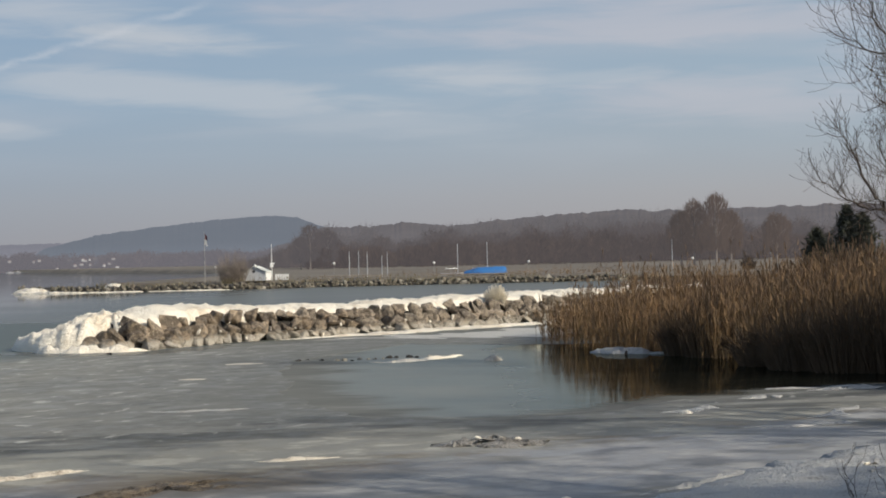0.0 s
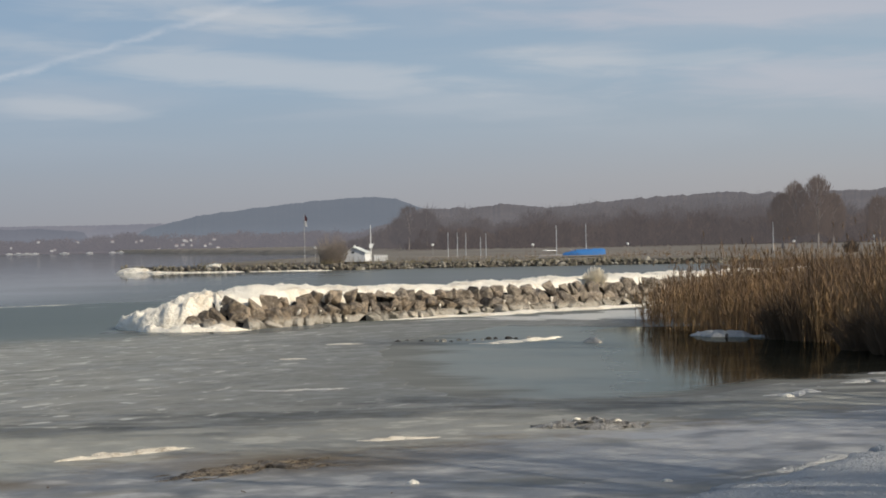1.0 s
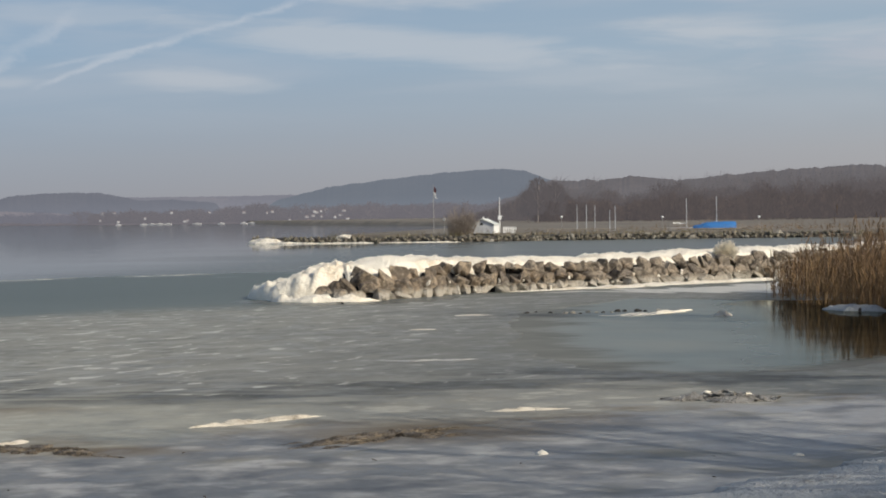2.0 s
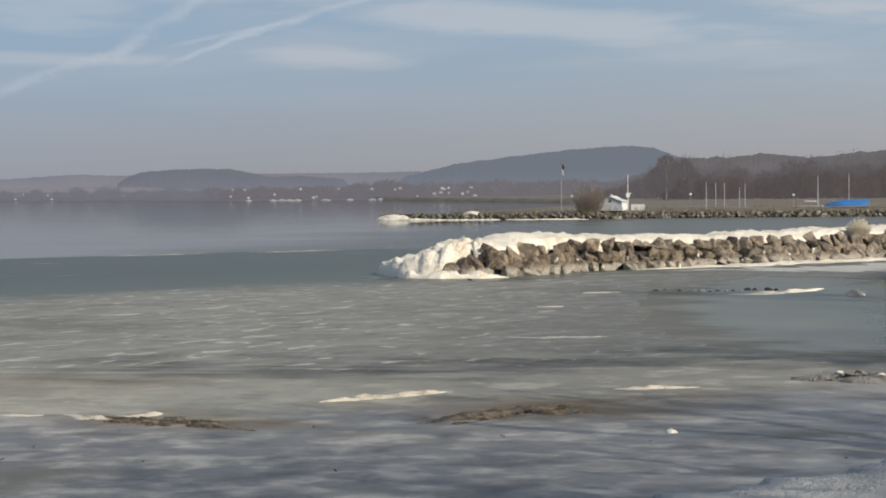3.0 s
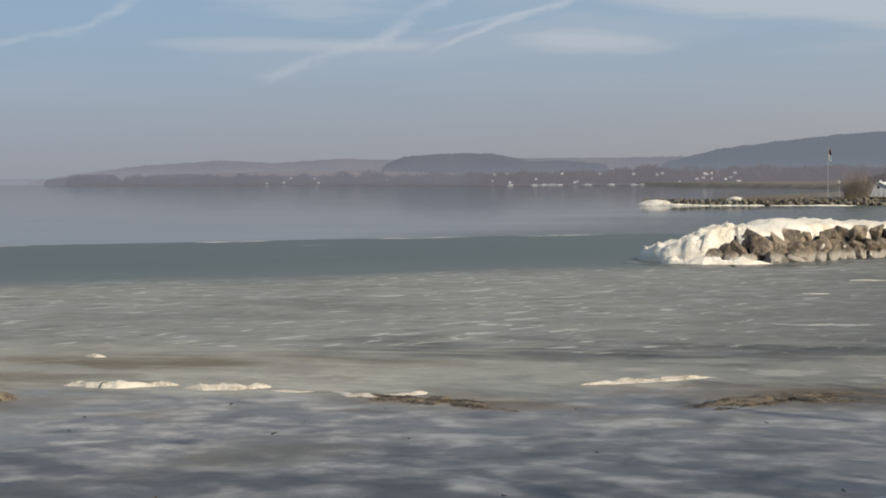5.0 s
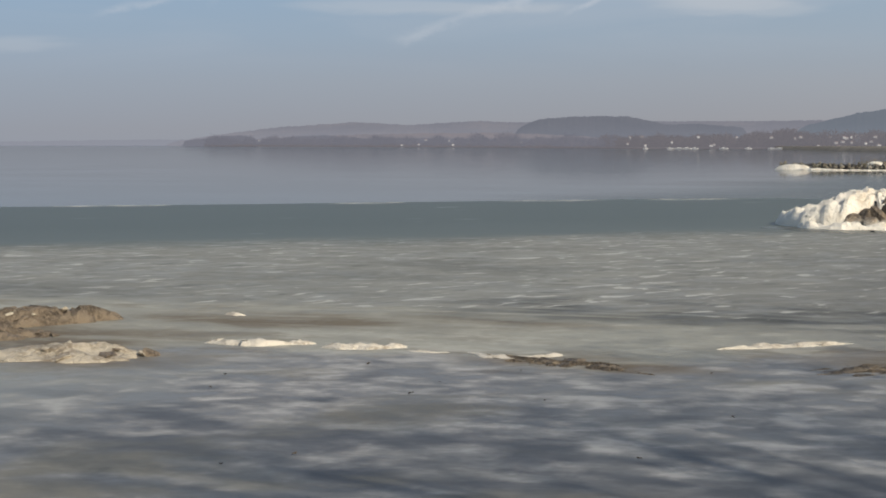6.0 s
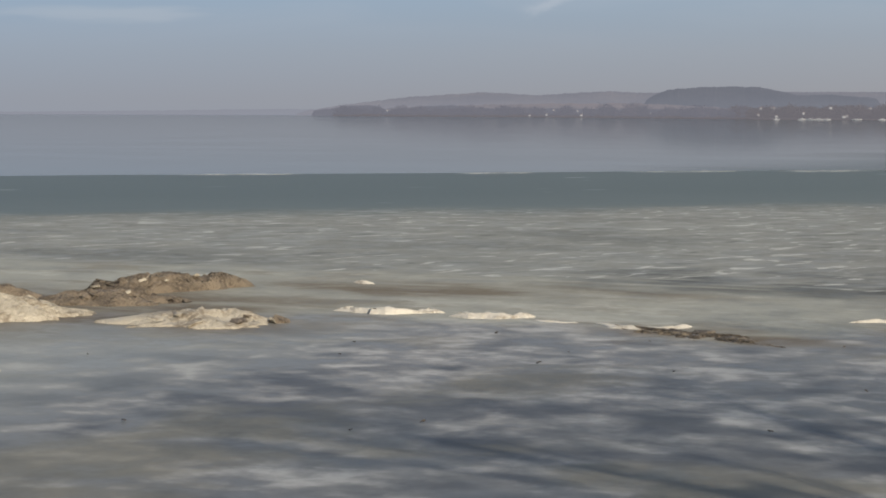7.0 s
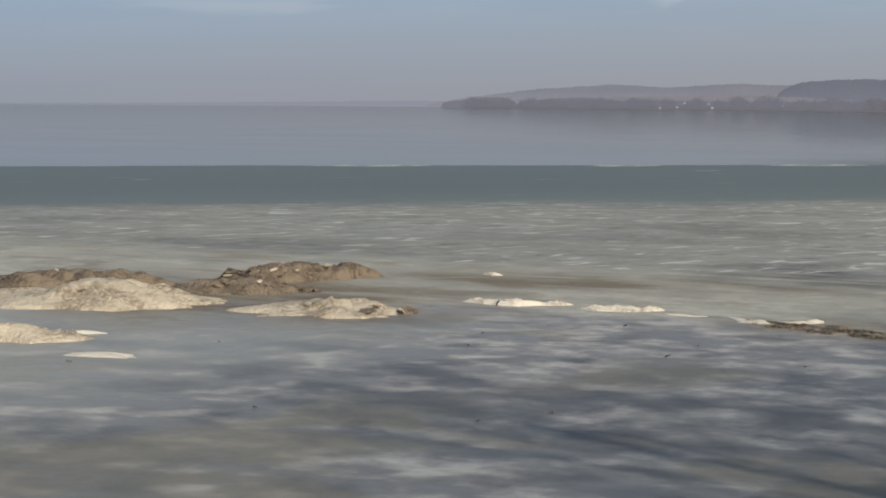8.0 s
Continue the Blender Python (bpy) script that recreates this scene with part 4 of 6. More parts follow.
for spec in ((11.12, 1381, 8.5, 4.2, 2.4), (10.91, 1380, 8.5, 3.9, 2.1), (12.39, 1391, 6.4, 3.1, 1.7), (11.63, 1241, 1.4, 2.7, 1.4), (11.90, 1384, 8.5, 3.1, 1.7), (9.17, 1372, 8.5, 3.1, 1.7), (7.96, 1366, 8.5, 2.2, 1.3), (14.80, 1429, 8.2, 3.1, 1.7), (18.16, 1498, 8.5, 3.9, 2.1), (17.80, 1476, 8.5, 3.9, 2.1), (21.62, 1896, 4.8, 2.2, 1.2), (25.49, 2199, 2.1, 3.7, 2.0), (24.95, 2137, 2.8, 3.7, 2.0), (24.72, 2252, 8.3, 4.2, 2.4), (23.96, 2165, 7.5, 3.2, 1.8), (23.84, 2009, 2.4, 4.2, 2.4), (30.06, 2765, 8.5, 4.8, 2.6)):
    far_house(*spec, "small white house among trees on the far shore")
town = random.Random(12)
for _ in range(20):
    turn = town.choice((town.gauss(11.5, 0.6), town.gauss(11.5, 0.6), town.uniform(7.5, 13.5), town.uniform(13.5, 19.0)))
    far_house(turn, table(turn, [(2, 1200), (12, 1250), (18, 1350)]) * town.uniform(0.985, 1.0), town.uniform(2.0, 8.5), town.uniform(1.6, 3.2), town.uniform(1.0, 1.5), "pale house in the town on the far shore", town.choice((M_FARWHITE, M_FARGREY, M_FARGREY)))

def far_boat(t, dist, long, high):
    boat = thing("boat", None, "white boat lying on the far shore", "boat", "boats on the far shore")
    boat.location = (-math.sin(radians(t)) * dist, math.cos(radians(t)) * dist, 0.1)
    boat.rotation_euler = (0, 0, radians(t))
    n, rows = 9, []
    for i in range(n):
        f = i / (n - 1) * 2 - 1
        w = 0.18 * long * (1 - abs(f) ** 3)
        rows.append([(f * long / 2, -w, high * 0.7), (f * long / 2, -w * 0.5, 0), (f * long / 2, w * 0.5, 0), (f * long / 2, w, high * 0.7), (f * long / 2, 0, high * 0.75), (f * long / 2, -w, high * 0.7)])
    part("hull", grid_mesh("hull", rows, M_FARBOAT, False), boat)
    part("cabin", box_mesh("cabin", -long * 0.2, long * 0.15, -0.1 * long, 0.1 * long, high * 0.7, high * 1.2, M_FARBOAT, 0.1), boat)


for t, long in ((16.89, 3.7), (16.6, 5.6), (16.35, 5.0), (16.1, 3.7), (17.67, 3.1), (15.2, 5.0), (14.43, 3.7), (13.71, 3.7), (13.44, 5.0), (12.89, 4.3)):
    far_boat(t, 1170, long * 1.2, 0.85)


thing("water", raw_mesh("pond", [(-7, 30, 0.022), (32, 30, 0.022), (32, 66, 0.022), (-7, 66, 0.022)], [(0, 1, 2, 3)], M_POND), "still pond water with a skin of new ice", "pond", kind="structure")

# ---------------------------------------------------------------- near breakwater
FRONT = [(-14.6, 63.4), (-13.2, 62.4), (-11.8, 62.0), (-10.4, 62.6), (-9.2, 64.6), (-7.8, 67.2), (-5.7, 69.3), (-2.3, 73.5), (1.5, 77.0), (4.4, 80.8), (9.0, 85.0), (15.0, 90.0)]
CREST = [(0, 0.55), (1.0, 0.8), (2.6, 1.12), (3.6, 1.22), (5.0, 1.12), (7.5, 1.2), (10.5, 1.42), (13, 1.26), (19, 1.16), (24, 1.2), (28, 1.25), (33, 1.3), (45, 1.3)]
ROCKS = [rock_mesh("stone", random.Random(100 + i), M_STONE, 0.05, 15) for i in range(14)]
SLABS = [rock_mesh("stone", random.Random(700 + i), M_SLAB, 0.03, 11) for i in range(14)]


def build_breakwater():
    rnd = random.Random(8)
    wall = thing("breakwater", None, "breakwater of piled brown quarry stones in the ice", "breakwater", kind="structure")
    # the rubble inside, coloured near-black to deepen the shade in the gaps
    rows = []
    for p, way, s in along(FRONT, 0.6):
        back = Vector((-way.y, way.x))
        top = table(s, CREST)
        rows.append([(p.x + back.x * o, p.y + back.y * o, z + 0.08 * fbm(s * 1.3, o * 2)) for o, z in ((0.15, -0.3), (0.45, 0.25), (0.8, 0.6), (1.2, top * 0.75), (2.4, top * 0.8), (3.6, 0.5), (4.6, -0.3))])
    part("core", grid_mesh("core", rows, M_GAP_SHADE_WET, False), wall)
    total = along(FRONT, 0.1)[-1][2]
    line = along(FRONT, 0.05)
    for level in range(3):
        s = 1.4 + 0.3 * level
        while s < total - 0.5:
            # large blocks towards the head, smaller ones along the middle, leaning slabs further on
            big = table(s, [(0, 1.4), (6.5, 1.35), (8.5, 0.9), (17, 0.9), (22, 1.15), (60, 1.2)])
            wide = rnd.uniform(0.42, 0.82) * big
            p, way, _ = line[min(len(line) - 1, int((s + wide / 2) / 0.05))]
            back = Vector((-way.y, way.x))
            crest = table(s, CREST)
            tall = rnd.uniform(0.40, 0.58) * (0.6 + 0.4 * big)
            z = 0.12 + (0.36 * level) * crest / 1.2 + rnd.uniform(-0.05, 0.05)
            if (s < 3.6 and z > 0.15 + (s - 1.4) * 0.4) or z > crest * table(s, [(0, 0.8), (9, 0.8), (11, 0.76), (21, 0.76), (26, 0.82)]):
                s += wide
                continue
            o = 0.22 + 0.26 * level + rnd.uniform(-0.17, 0.17)
            m = Matrix.Translation((p.x + back.x * o, p.y + back.y * o, z)) @ Matrix.Rotation(math.atan2(way.y, way.x) + rnd.uniform(-0.25, 0.25), 4, "Z")
            slope = rnd.gauss(0.05, 0.2) if s < 19 else rnd.gauss(0.62, 0.28)
            m = m @ Euler((rnd.uniform(-0.35, 0.15), slope, rnd.uniform(-0.3, 0.3))).to_matrix().to_4x4() @ Matrix.Diagonal((wide * (1.12 if s < 17 else 1.3), rnd.uniform(0.5, 0.75), tall * (1.15 if s < 17 else 1.2), 1))
            part("stone", rnd.choice(SLABS if s + rnd.uniform(-5, 5) > 17 else ROCKS), wall, "", m)
            s += wide * 0.95
    return wall


build_breakwater()


def rounded(points, step, window):
    """The same line with its corners rounded off: (place, way, distance)."""
    raw = [p for p, _, _ in along(points, step)]
    soft = []
    for i in range(len(raw)):
        k = min(window, i, len(raw) - 1 - i)
        near = raw[i - k:i + k + 1]
        soft.append(sum((q for q in near), Vector((0, 0))) / len(near))
    got, total = [], 0.0
    for i, p in enumerate(soft):
        a, b = soft[max(0, i - 4)], soft[min(len(soft) - 1, i + 4)]
        if i:
            total += (p - soft[i - 1]).length
        got.append((p, (b - a).normalized(), total))
    return got


TRICKLES = [rock_mesh("frozen_trickle", random.Random(820 + i), M_SNOW, 0.06, 11) for i in range(3)]


def build_snow_cap():
    """The drift on top of the breakwater, which runs down to the water over its head."""
    rows = []
    outer = [(-16.0, 65.6), (-15.7, 64.2), (-14.9, 62.9), (-13.3, 62.0), (-11.8, 61.7), (-10.3, 62.3), (-9.2, 64.2), (-8.0, 66.7), (-5.8, 69.0), (-2.4, 73.3), (1.4, 76.9), (4.3, 80.7), (8.9, 84.9), (14.9, 89.9)]
    line = rounded(outer, 0.12, 9)
    for p, way, s in line:
        back = Vector((-way.y, way.x))
        front = table(s, [(0, 0.0), (3.6, 0.0), (4.6, 0.15), (5.6, 0.75), (6.4, 1.2), (7.2, 1.0), (8.2, 1.3), (9.4, 0.95), (10.4, 1.25), (12, 1.15), (20, 1.15), (60, 1.15)]) + (0.16 * fbm(s * 1.1, 7.0) + 0.10 * fbm(s * 3.1, 2.0)) * min(1.0, s / 5)
        low = table(s, [(0, -0.05), (4.2, -0.05), (5.0, 0.15), (6.0, 0.5), (7.0, 0.7), (60, 0.84)])
        crest = table(max(0, s - 1.4), CREST) + 0.11 + 0.16 * fbm(s * 0.45, 1.0)
        row = []
        for k in range(34):
            f = (k / 33) ** 1.25
            o = front + f * (4.2 - front)
            rise = min(1.0, f / 0.07) ** 0.5
            if s < 5.0:
                body = crest * (0.50 + 0.50 * min(1.0, f / 0.42) ** 0.75)
            else:
                body = crest - 0.26 * max(0.0, 1 - f / 0.35) ** 1.3
            z = low + (body - low) * rise
            z *= 1.0 if f < 0.6 else 1 - ((f - 0.6) / 0.4) ** 2
            gx, gy = p.x + back.x * o, p.y + back.y * o
            lump = 0.14 * abs(fbm(gx * 0.9, gy * 0.9, z * 0.9, 2)) + 0.15 * abs(fbm(gx * 2.1, gy * 2.1, z * 2.1 + 4.0, 2)) - 0.05 + (0.09 if s < 9 else 0.04) * fbm(gx * 6, gy * 6, z * 6 + 9.0) + (0.12 if s < 9 else 0.05) * fbm(gx * 3.7, gy * 3.7, z * 3.7, 3)
            z += (lump - 0.05) * (1.0 if s < 8 else 0.5) * (0.35 + 0.65 * rise) * (1 if f < 0.8 else 0.2)
            if k == 0:
                z = low - 0.15
            row.append((p.x + back.x * o, p.y + back.y * o, z))
        rows.append(row)
    p, way, _ = line[0]
    rows.insert(0, [(v[0] - way.x * 0.3, v[1] - way.y * 0.3, -0.1) for v in rows[0]])
    rnd = random.Random(64)
    drift = thing("snow_drift", None, "thick crusted snow on the breakwater, frozen over its head", "snow")
    cut = 50
    part("frozen_head", grid_mesh("frozen_head", rows[:cut], M_SNOW), drift, "lumpy white shell of frozen spray")
    part("snow_cap", grid_mesh("snow_cap", rows[cut - 1:], M_SNOW), drift, "smooth cream-white cap of old snow")
    # frozen trickles and crumbs of snow in the joints of the stones
    for p, way, s in along(FRONT, 1.3):
        if s < 6.5 or s > 34:
            continue
        back = Vector((-way.y, way.x))
        high, o = rnd.uniform(0.05, 0.55), rnd.uniform(-0.12, 0.05)
        size = (rnd.uniform(0.06, 0.16), 0.12, rnd.uniform(0.12, 0.4))
        m = Matrix.Translation((p.x + back.x * (o + high * 0.5), p.y + back.y * (o + high * 0.5), high)) @ Euler((rnd.uniform(-0.3, 0.3), rnd.uniform(-0.5, 0.5), math.atan2(way.y, way.x))).to_matrix().to_4x4() @ Matrix.Diagonal((*size, 1))
        part("frozen_trickle", TRICKLES[rnd.randrange(3)], drift, "", m)


build_snow_cap()


def strip(name, label, mat, inner, widths, high, seed, category="snow", step=0.3, rough=0.8, soft=0.8):
    """A low, uneven ribbon of snow or crust along a line, thinning out at both ends."""
    rows = []
    line = along(inner, step)
    total = line[-1][2]
    for p, way, s in line:
        side = Vector((way.y, -way.x))
        e = min(1.0, min(s, total - s) / (0.25 * total)) ** 0.7
        w = table(s / total, widths) * max(0.15, 1 + 0.5 * fbm(s * 0.8, seed)) * (0.15 + 0.85 * e)
        swing = 0.5 * w * fbm(s * 0.5, seed, 6.0)
        row = []
        for k in range(11):
            f = k / 10
            h = high * e * (4 * f * (1 - f)) ** soft * max(0.05, 0.8 + rough * fbm(s * 1.4, f * 2, seed) + 0.5 * rough * fbm(s * 4.0, f * 5, seed)) - (0.05 if k in (0, 10) else 0)
            row.append((p.x + side.x * (w * f + swing), p.y + side.y * (w * f + swing), 0.03 + h))
        rows.append(row)
    return thing(name, grid_mesh(name, rows, mat), label, category)


strip("snow_strip", "frozen crust along the waterline of the breakwater's head", M_SNOW, [(-14.5, 62.8), (-13.2, 61.9), (-11.8, 61.5), (-10.2, 61.9)], [(0, 0.6), (0.4, 0.7), (0.8, 0.45), (1, 0.1)], 0.22, 13.0, "snow", 0.12)
strip("snow_strip", "narrow band of crusted snow along the breakwater's foot", M_SNOW, [(-6.6, 68.3), (-5.2, 69.6), (-2.0, 73.6), (1.8, 77.0), (4.6, 80.6), (10, 85)], [(0, 0.2), (0.1, 1.0), (0.3, 1.4), (0.6, 1.0), (1, 1.0)], 0.10, 3.0)

strip("ice_shelf", "broad shelf of pale grey ice between breakwater and reeds", M_SHELF, [(-5.2, 67.5), (-2.6, 70.0), (0.6, 72.0), (2.8, 75.0), (6.5, 79.5)], [(0, 0.6), (0.2, 3.4), (0.45, 6.6), (0.8, 9.0), (1, 9.0)], 0.014, 41.0, "ice", 0.3)


def build_melt():
    """A lane of open water along the foot of the breakwater's head."""
    rows = []
    for p, way, s in along([(-15.4, 62.6), (-14.6, 61.7), (-13.2, 61.0), (-11.8, 60.7), (-10.4, 61.2), (-9.3, 63.2), (-8.1, 66.0), (-6.6, 67.8)], 0.2):
        back = Vector((-way.y, way.x))
        e = math.sin(math.pi * min(1.0, max(0.0, s / 10.6))) ** 0.5
        w = 3.4 * e * (1 + 0.5 * fbm(s * 0.9, 3.0) + 0.3 * fbm(s * 3.0, 8.0))
        rows.append([(p.x - back.x * w * 0.5, p.y - back.y * w * 0.5, 0.034), (p.x + back.x * 1.1, p.y + back.y * 1.1, 0.034)])
    thing("water", grid_mesh("melt_water", rows, M_WATER, False), "narrow lane of dark melt water along the breakwater", "water", kind="structure")


build_melt()

WET = [rock_mesh("stone", random.Random(500 + i), M_GAP_SHADE_WET) for i in range(6)]


def build_low_stones():
    """The row of half-sunk stones in front of the breakwater, with its rim of snow."""
    rnd = random.Random(31)
    for p, way, s in along([(-4.9, 53.9), (-2.5, 53.4), (0.2, 54.9)], 0.24):
        if rnd.random() < 0.15:
            continue
        size = rnd.uniform(0.1, 0.22) * (0.7 + 0.06 * s)
        m = Matrix.Translation((p.x, p.y + rnd.uniform(-0.35, 0.35), 0.02)) @ Matrix.Rotation(rnd.uniform(0, 6), 4, "Z") @ Matrix.Diagonal((size * 1.5, size, size * 0.95, 1))
        thing("stone", rnd.choice(WET[:3] + SLABS[:3]), "small dark stone half sunk in the ice", "stone", "sunken stones", m=m)
    strip("snow_strip", "thin rim of snow beside sunken stones", M_SNOW, [(-2.2, 52.0), (-1.4, 51.9), (-0.5, 53.2), (0.6, 55.0)], [(0, 0.2), (0.25, 0.55), (0.5, 0.3), (0.8, 0.35), (1, 0.1)], 0.07, 9.0, "snow", 0.12)


build_low_stones()


# ---------------------------------------------------------------- heaps on the ice
def heap(name, x, y, rx, ry, turn, high, seed, mat, label, category, sunk=0.0, **how):
    me = mound_mesh(name, rx, ry, high, seed, mat, **how)
    return thing(name, me, label, category, m=Matrix.Translation((x, y, 0.03 - sunk)) @ Matrix.Rotation(radians(turn), 4, "Z"))


CHUNKS = [rock_mesh("chunk", random.Random(900 + k), M_GREYICE, 0.03, 11) for k in range(5)]
WHITE_CHUNKS = [rock_mesh("chunk", random.Random(920 + k), M_SNOW, 0.05, 12) for k in range(3)]


def broken_ice(x, y, rx, ry, high, count, white, seed, label):
    """A heap of broken plates of ice, frozen together."""
    rnd = random.Random(seed)
    pile = thing("ice_mound", None, label, "ice mound")
    pile.location = (x, y, 0.03)
    part("core", mound_mesh("core", rx * 0.95, ry * 0.95, high * 0.85, seed * 1.7, M_GREYICE, rough=1.2, fine=4.0, ragged=0.6, rings=8, spokes=28), pile)
    for k in range(count):
        a, r = rnd.uniform(0, 2 * math.pi), rnd.random() ** 0.6 * (0.45 if k < white else 1.0)
        px, py = math.cos(a) * r * rx, math.sin(a) * r * ry
        size = rnd.uniform(0.07, 0.17) * (1.15 - 0.5 * r)
        m = Matrix.Translation((px, py, high * 0.8 * (1 - r * r))) @ Euler((rnd.uniform(-0.5, 0.5), rnd.uniform(-0.5, 0.5), rnd.uniform(0, 6))).to_matrix().to_4x4() @ Matrix.Diagonal((size * 1.4, size, size * 0.55, 1))
        part("chunk", rnd.choice(WHITE_CHUNKS if k < white else CHUNKS), pile, "", m)


broken_ice(0.75, 28.3, 0.95, 0.5, 0.13, 40, 5, 2, "small heap of broken grey ice on the lake")
broken_ice(5.64, 23.6, 0.32, 0.2, 0.14, 14, 6, 3, "broken slabs of grey and white ice on the shore")
# floes in grey crust: the reeds' shade is put into their colour
heap("ice_floe", 5.5, 54.2, 0.9, 0.55, -38, 0.15, 3.0, M_CRUST, "snow-covered ice floe at the reeds' edge", "ice floe", rough=1.2, steep=3.5, fine=2.4, ragged=0.5)
heap("ice_floe", 6.6, 53.2, 0.55, 0.2, -20, 0.06, 4.0, M_CRUST, "flat white floe at the reeds' edge", "ice floe", rough=0.4, steep=3.0)
heap("ice_mound", 1.4, 51.6, 0.3, 0.2, 0, 0.15, 5.0, M_RIDGE, "tan lump of ice in the pond", "ice mound", rough=0.8, fine=3.0)
MOUNDS = [
    heap("ice_mound", -14.85, 19.85, 1.3, 0.75, 33, 0.18, 11.0, M_SNOW_DIRTY, "low mound of silted ice and snow", "ice mound", rough=0.8, fine=1.6, steep=1.3, ragged=0.5),
    heap("ice_mound", -18.1, 18.8, 1.75, 0.85, 33, 0.36, 12.0, M_SNOW_DIRTY, "broad mound of silted ice and snow", "ice mound", rough=0.6, fine=1.3, steep=1.5, ragged=0.45),
    heap("ice_mound", -18.1, 23.3, 0.45, 1.45, -28, 0.28, 13.0, M_MUD, "long brown bank of silted ice", "ice mound", rough=1.6, fine=2.8, steep=2.6, ragged=0.6),
    heap("ice_mound", -17.6, 21.3, 1.3, 0.5, 40, 0.20, 14.0, M_MUD, "low brown bank of silted ice", "ice mound", rough=1.4, fine=2.8, steep=1.6, ragged=0.6),
    heap("ice_mound", -20.4, 20.4, 1.5, 0.6, 33, 0.25, 17.0, M_MUD, "dark brown bank of silted ice", "ice mound", rough=1.4, fine=2.4, steep=2.2, ragged=0.6),
    heap("ice_mound", -16.4, 15.2, 0.9, 0.5, 40, 0.20, 15.0, M_SNOW_DIRTY, "small mound of silted ice", "ice mound", rough=0.6, fine=1.6, steep=1.6, ragged=0.5),
]
heap("ice_mound", -16.1, 16.1, 0.42, 0.08, 33, 0.04, 16.0, M_RIDGE, "thin white tongue of snow", "ice mound", rough=0.4)
heap("ice_mound", -17.75, 24.9, 0.26, 0.12, 20, 0.07, 26.0, M_RIDGE, "white crust of snow on the silted bank", "ice mound", rough=0.4)
heap("ice_lump", 4.46, 33.1, 0.13, 0.08, 0, 0.07, 42.0, M_SNOW, "small white lump of snow on the ice", "ice lump", rough=0.5, fine=4.0, rings=7, spokes=16)
heap("ice_lump", 1.45, 21.8, 0.09, 0.06, 0, 0.03, 43.0, M_SNOW, "small white lump of snow on the ice", "ice lump", rough=0.5, rings=6, spokes=14)
heap("ice_patch", -6.0, 52.6, 0.5, 0.3, 10, 0.025, 44.0, M_RIDGE, "thin patch of white snow on the ice", "snow patch", rough=0.5, ragged=0.8)
heap("ice_patch", -6.6, 46.0, 0.3, 0.18, 10, 0.02, 45.0, M_RIDGE, "thin patch of white snow on the ice", "snow patch", rough=0.5, ragged=0.8)
heap("ice_patch", 7.4, 38.6, 0.5, 0.12, -5, 0.03, 46.0, M_CRUST, "thin crust of white ice at the pond's edge", "snow patch", rough=0.6, ragged=0.8)
heap("ice_patch", 8.8, 38.9, 0.4, 0.12, 5, 0.03, 47.0, M_CRUST, "thin crust of white ice at the pond's edge", "snow patch", rough=0.6, ragged=0.8)
heap("ice_lump", -1.67, 21.8, 0.09, 0.07, 0, 0.055, 18.0, M_SNOW, "fist-sized lump of white ice", "ice lump", rough=0.3, rings=6, spokes=14)
heap("silt_patch", -8.3, 21.95, 1.4, 0.55, -14, 0.085, 19.0, M_SILT, "flat dark heap of silt on the ice", "silt", sunk=0.05, rings=24, spokes=72, rough=2.2, fine=4.5, ragged=1.1)
heap("silt_patch", -3.75, 23.6, 1.7, 0.8, 52, 0.09, 20.0, M_SILT, "flat brown heap of silt on the ice", "silt", sunk=0.05, rings=24, spokes=72, rough=2.2, fine=4.5, ragged=1.1)
for x, y, size, seed in ((-12.68, 22.55, 0.13, 61.0), (-11.2, 22.72, 0.12, 62.0), (-12.05, 22.4, 0.1, 63.0), (-13.9, 22.3, 0.1, 64.0), (-6.35, 25.0, 0.12, 65.0), (-8.75, 22.75, 0.08, 66.0)):
    heap("ice_lump", x, y, size * 1.7, size * 0.8, 20, size * 0.55, seed, M_RIDGE, "knob of white snow on the pressure ridge", "ice lump", rough=0.6, fine=4.0, rings=7, spokes=16)
heap("ice_patch", -14.5, 14.8, 0.5, 0.16, 15, 0.035, 67.0, M_RIDGE, "thin pale patch of snow on the ice", "snow patch", rough=0.5, ragged=0.8)
DIRTY_CHUNKS = [rock_mesh("plate", random.Random(940 + k), M_SNOW_DIRTY, 0.03, 11) for k in range(4)]
MUD_CHUNKS = [rock_mesh("plate", random.Random(960 + k), M_MUD, 0.03, 11) for k in range(4)]


def plates(mound, rx, ry, high, steep, count, pale, lean, seed):
    """Broken plates of ice frozen onto a mound, more of them on one side."""
    rnd = random.Random(seed)
    for k in range(count):
        a, r = rnd.gauss(lean, 1.2), rnd.uniform(0.1, 0.95)
        size = rnd.uniform(0.07, 0.2)
        m = Matrix.Translation((math.cos(a) * r * rx, math.sin(a) * r * ry, high * 0.85 * (1 - r ** steep))) @ Euler((rnd.uniform(-0.5, 0.5), rnd.uniform(-0.5, 0.5), rnd.uniform(0, 6))).to_matrix().to_4x4() @ Matrix.Diagonal((size * 1.6, size, size * 0.45, 1))
        part("plate", rnd.choice(DIRTY_CHUNKS if rnd.random() < pale else MUD_CHUNKS), mound, "", m)


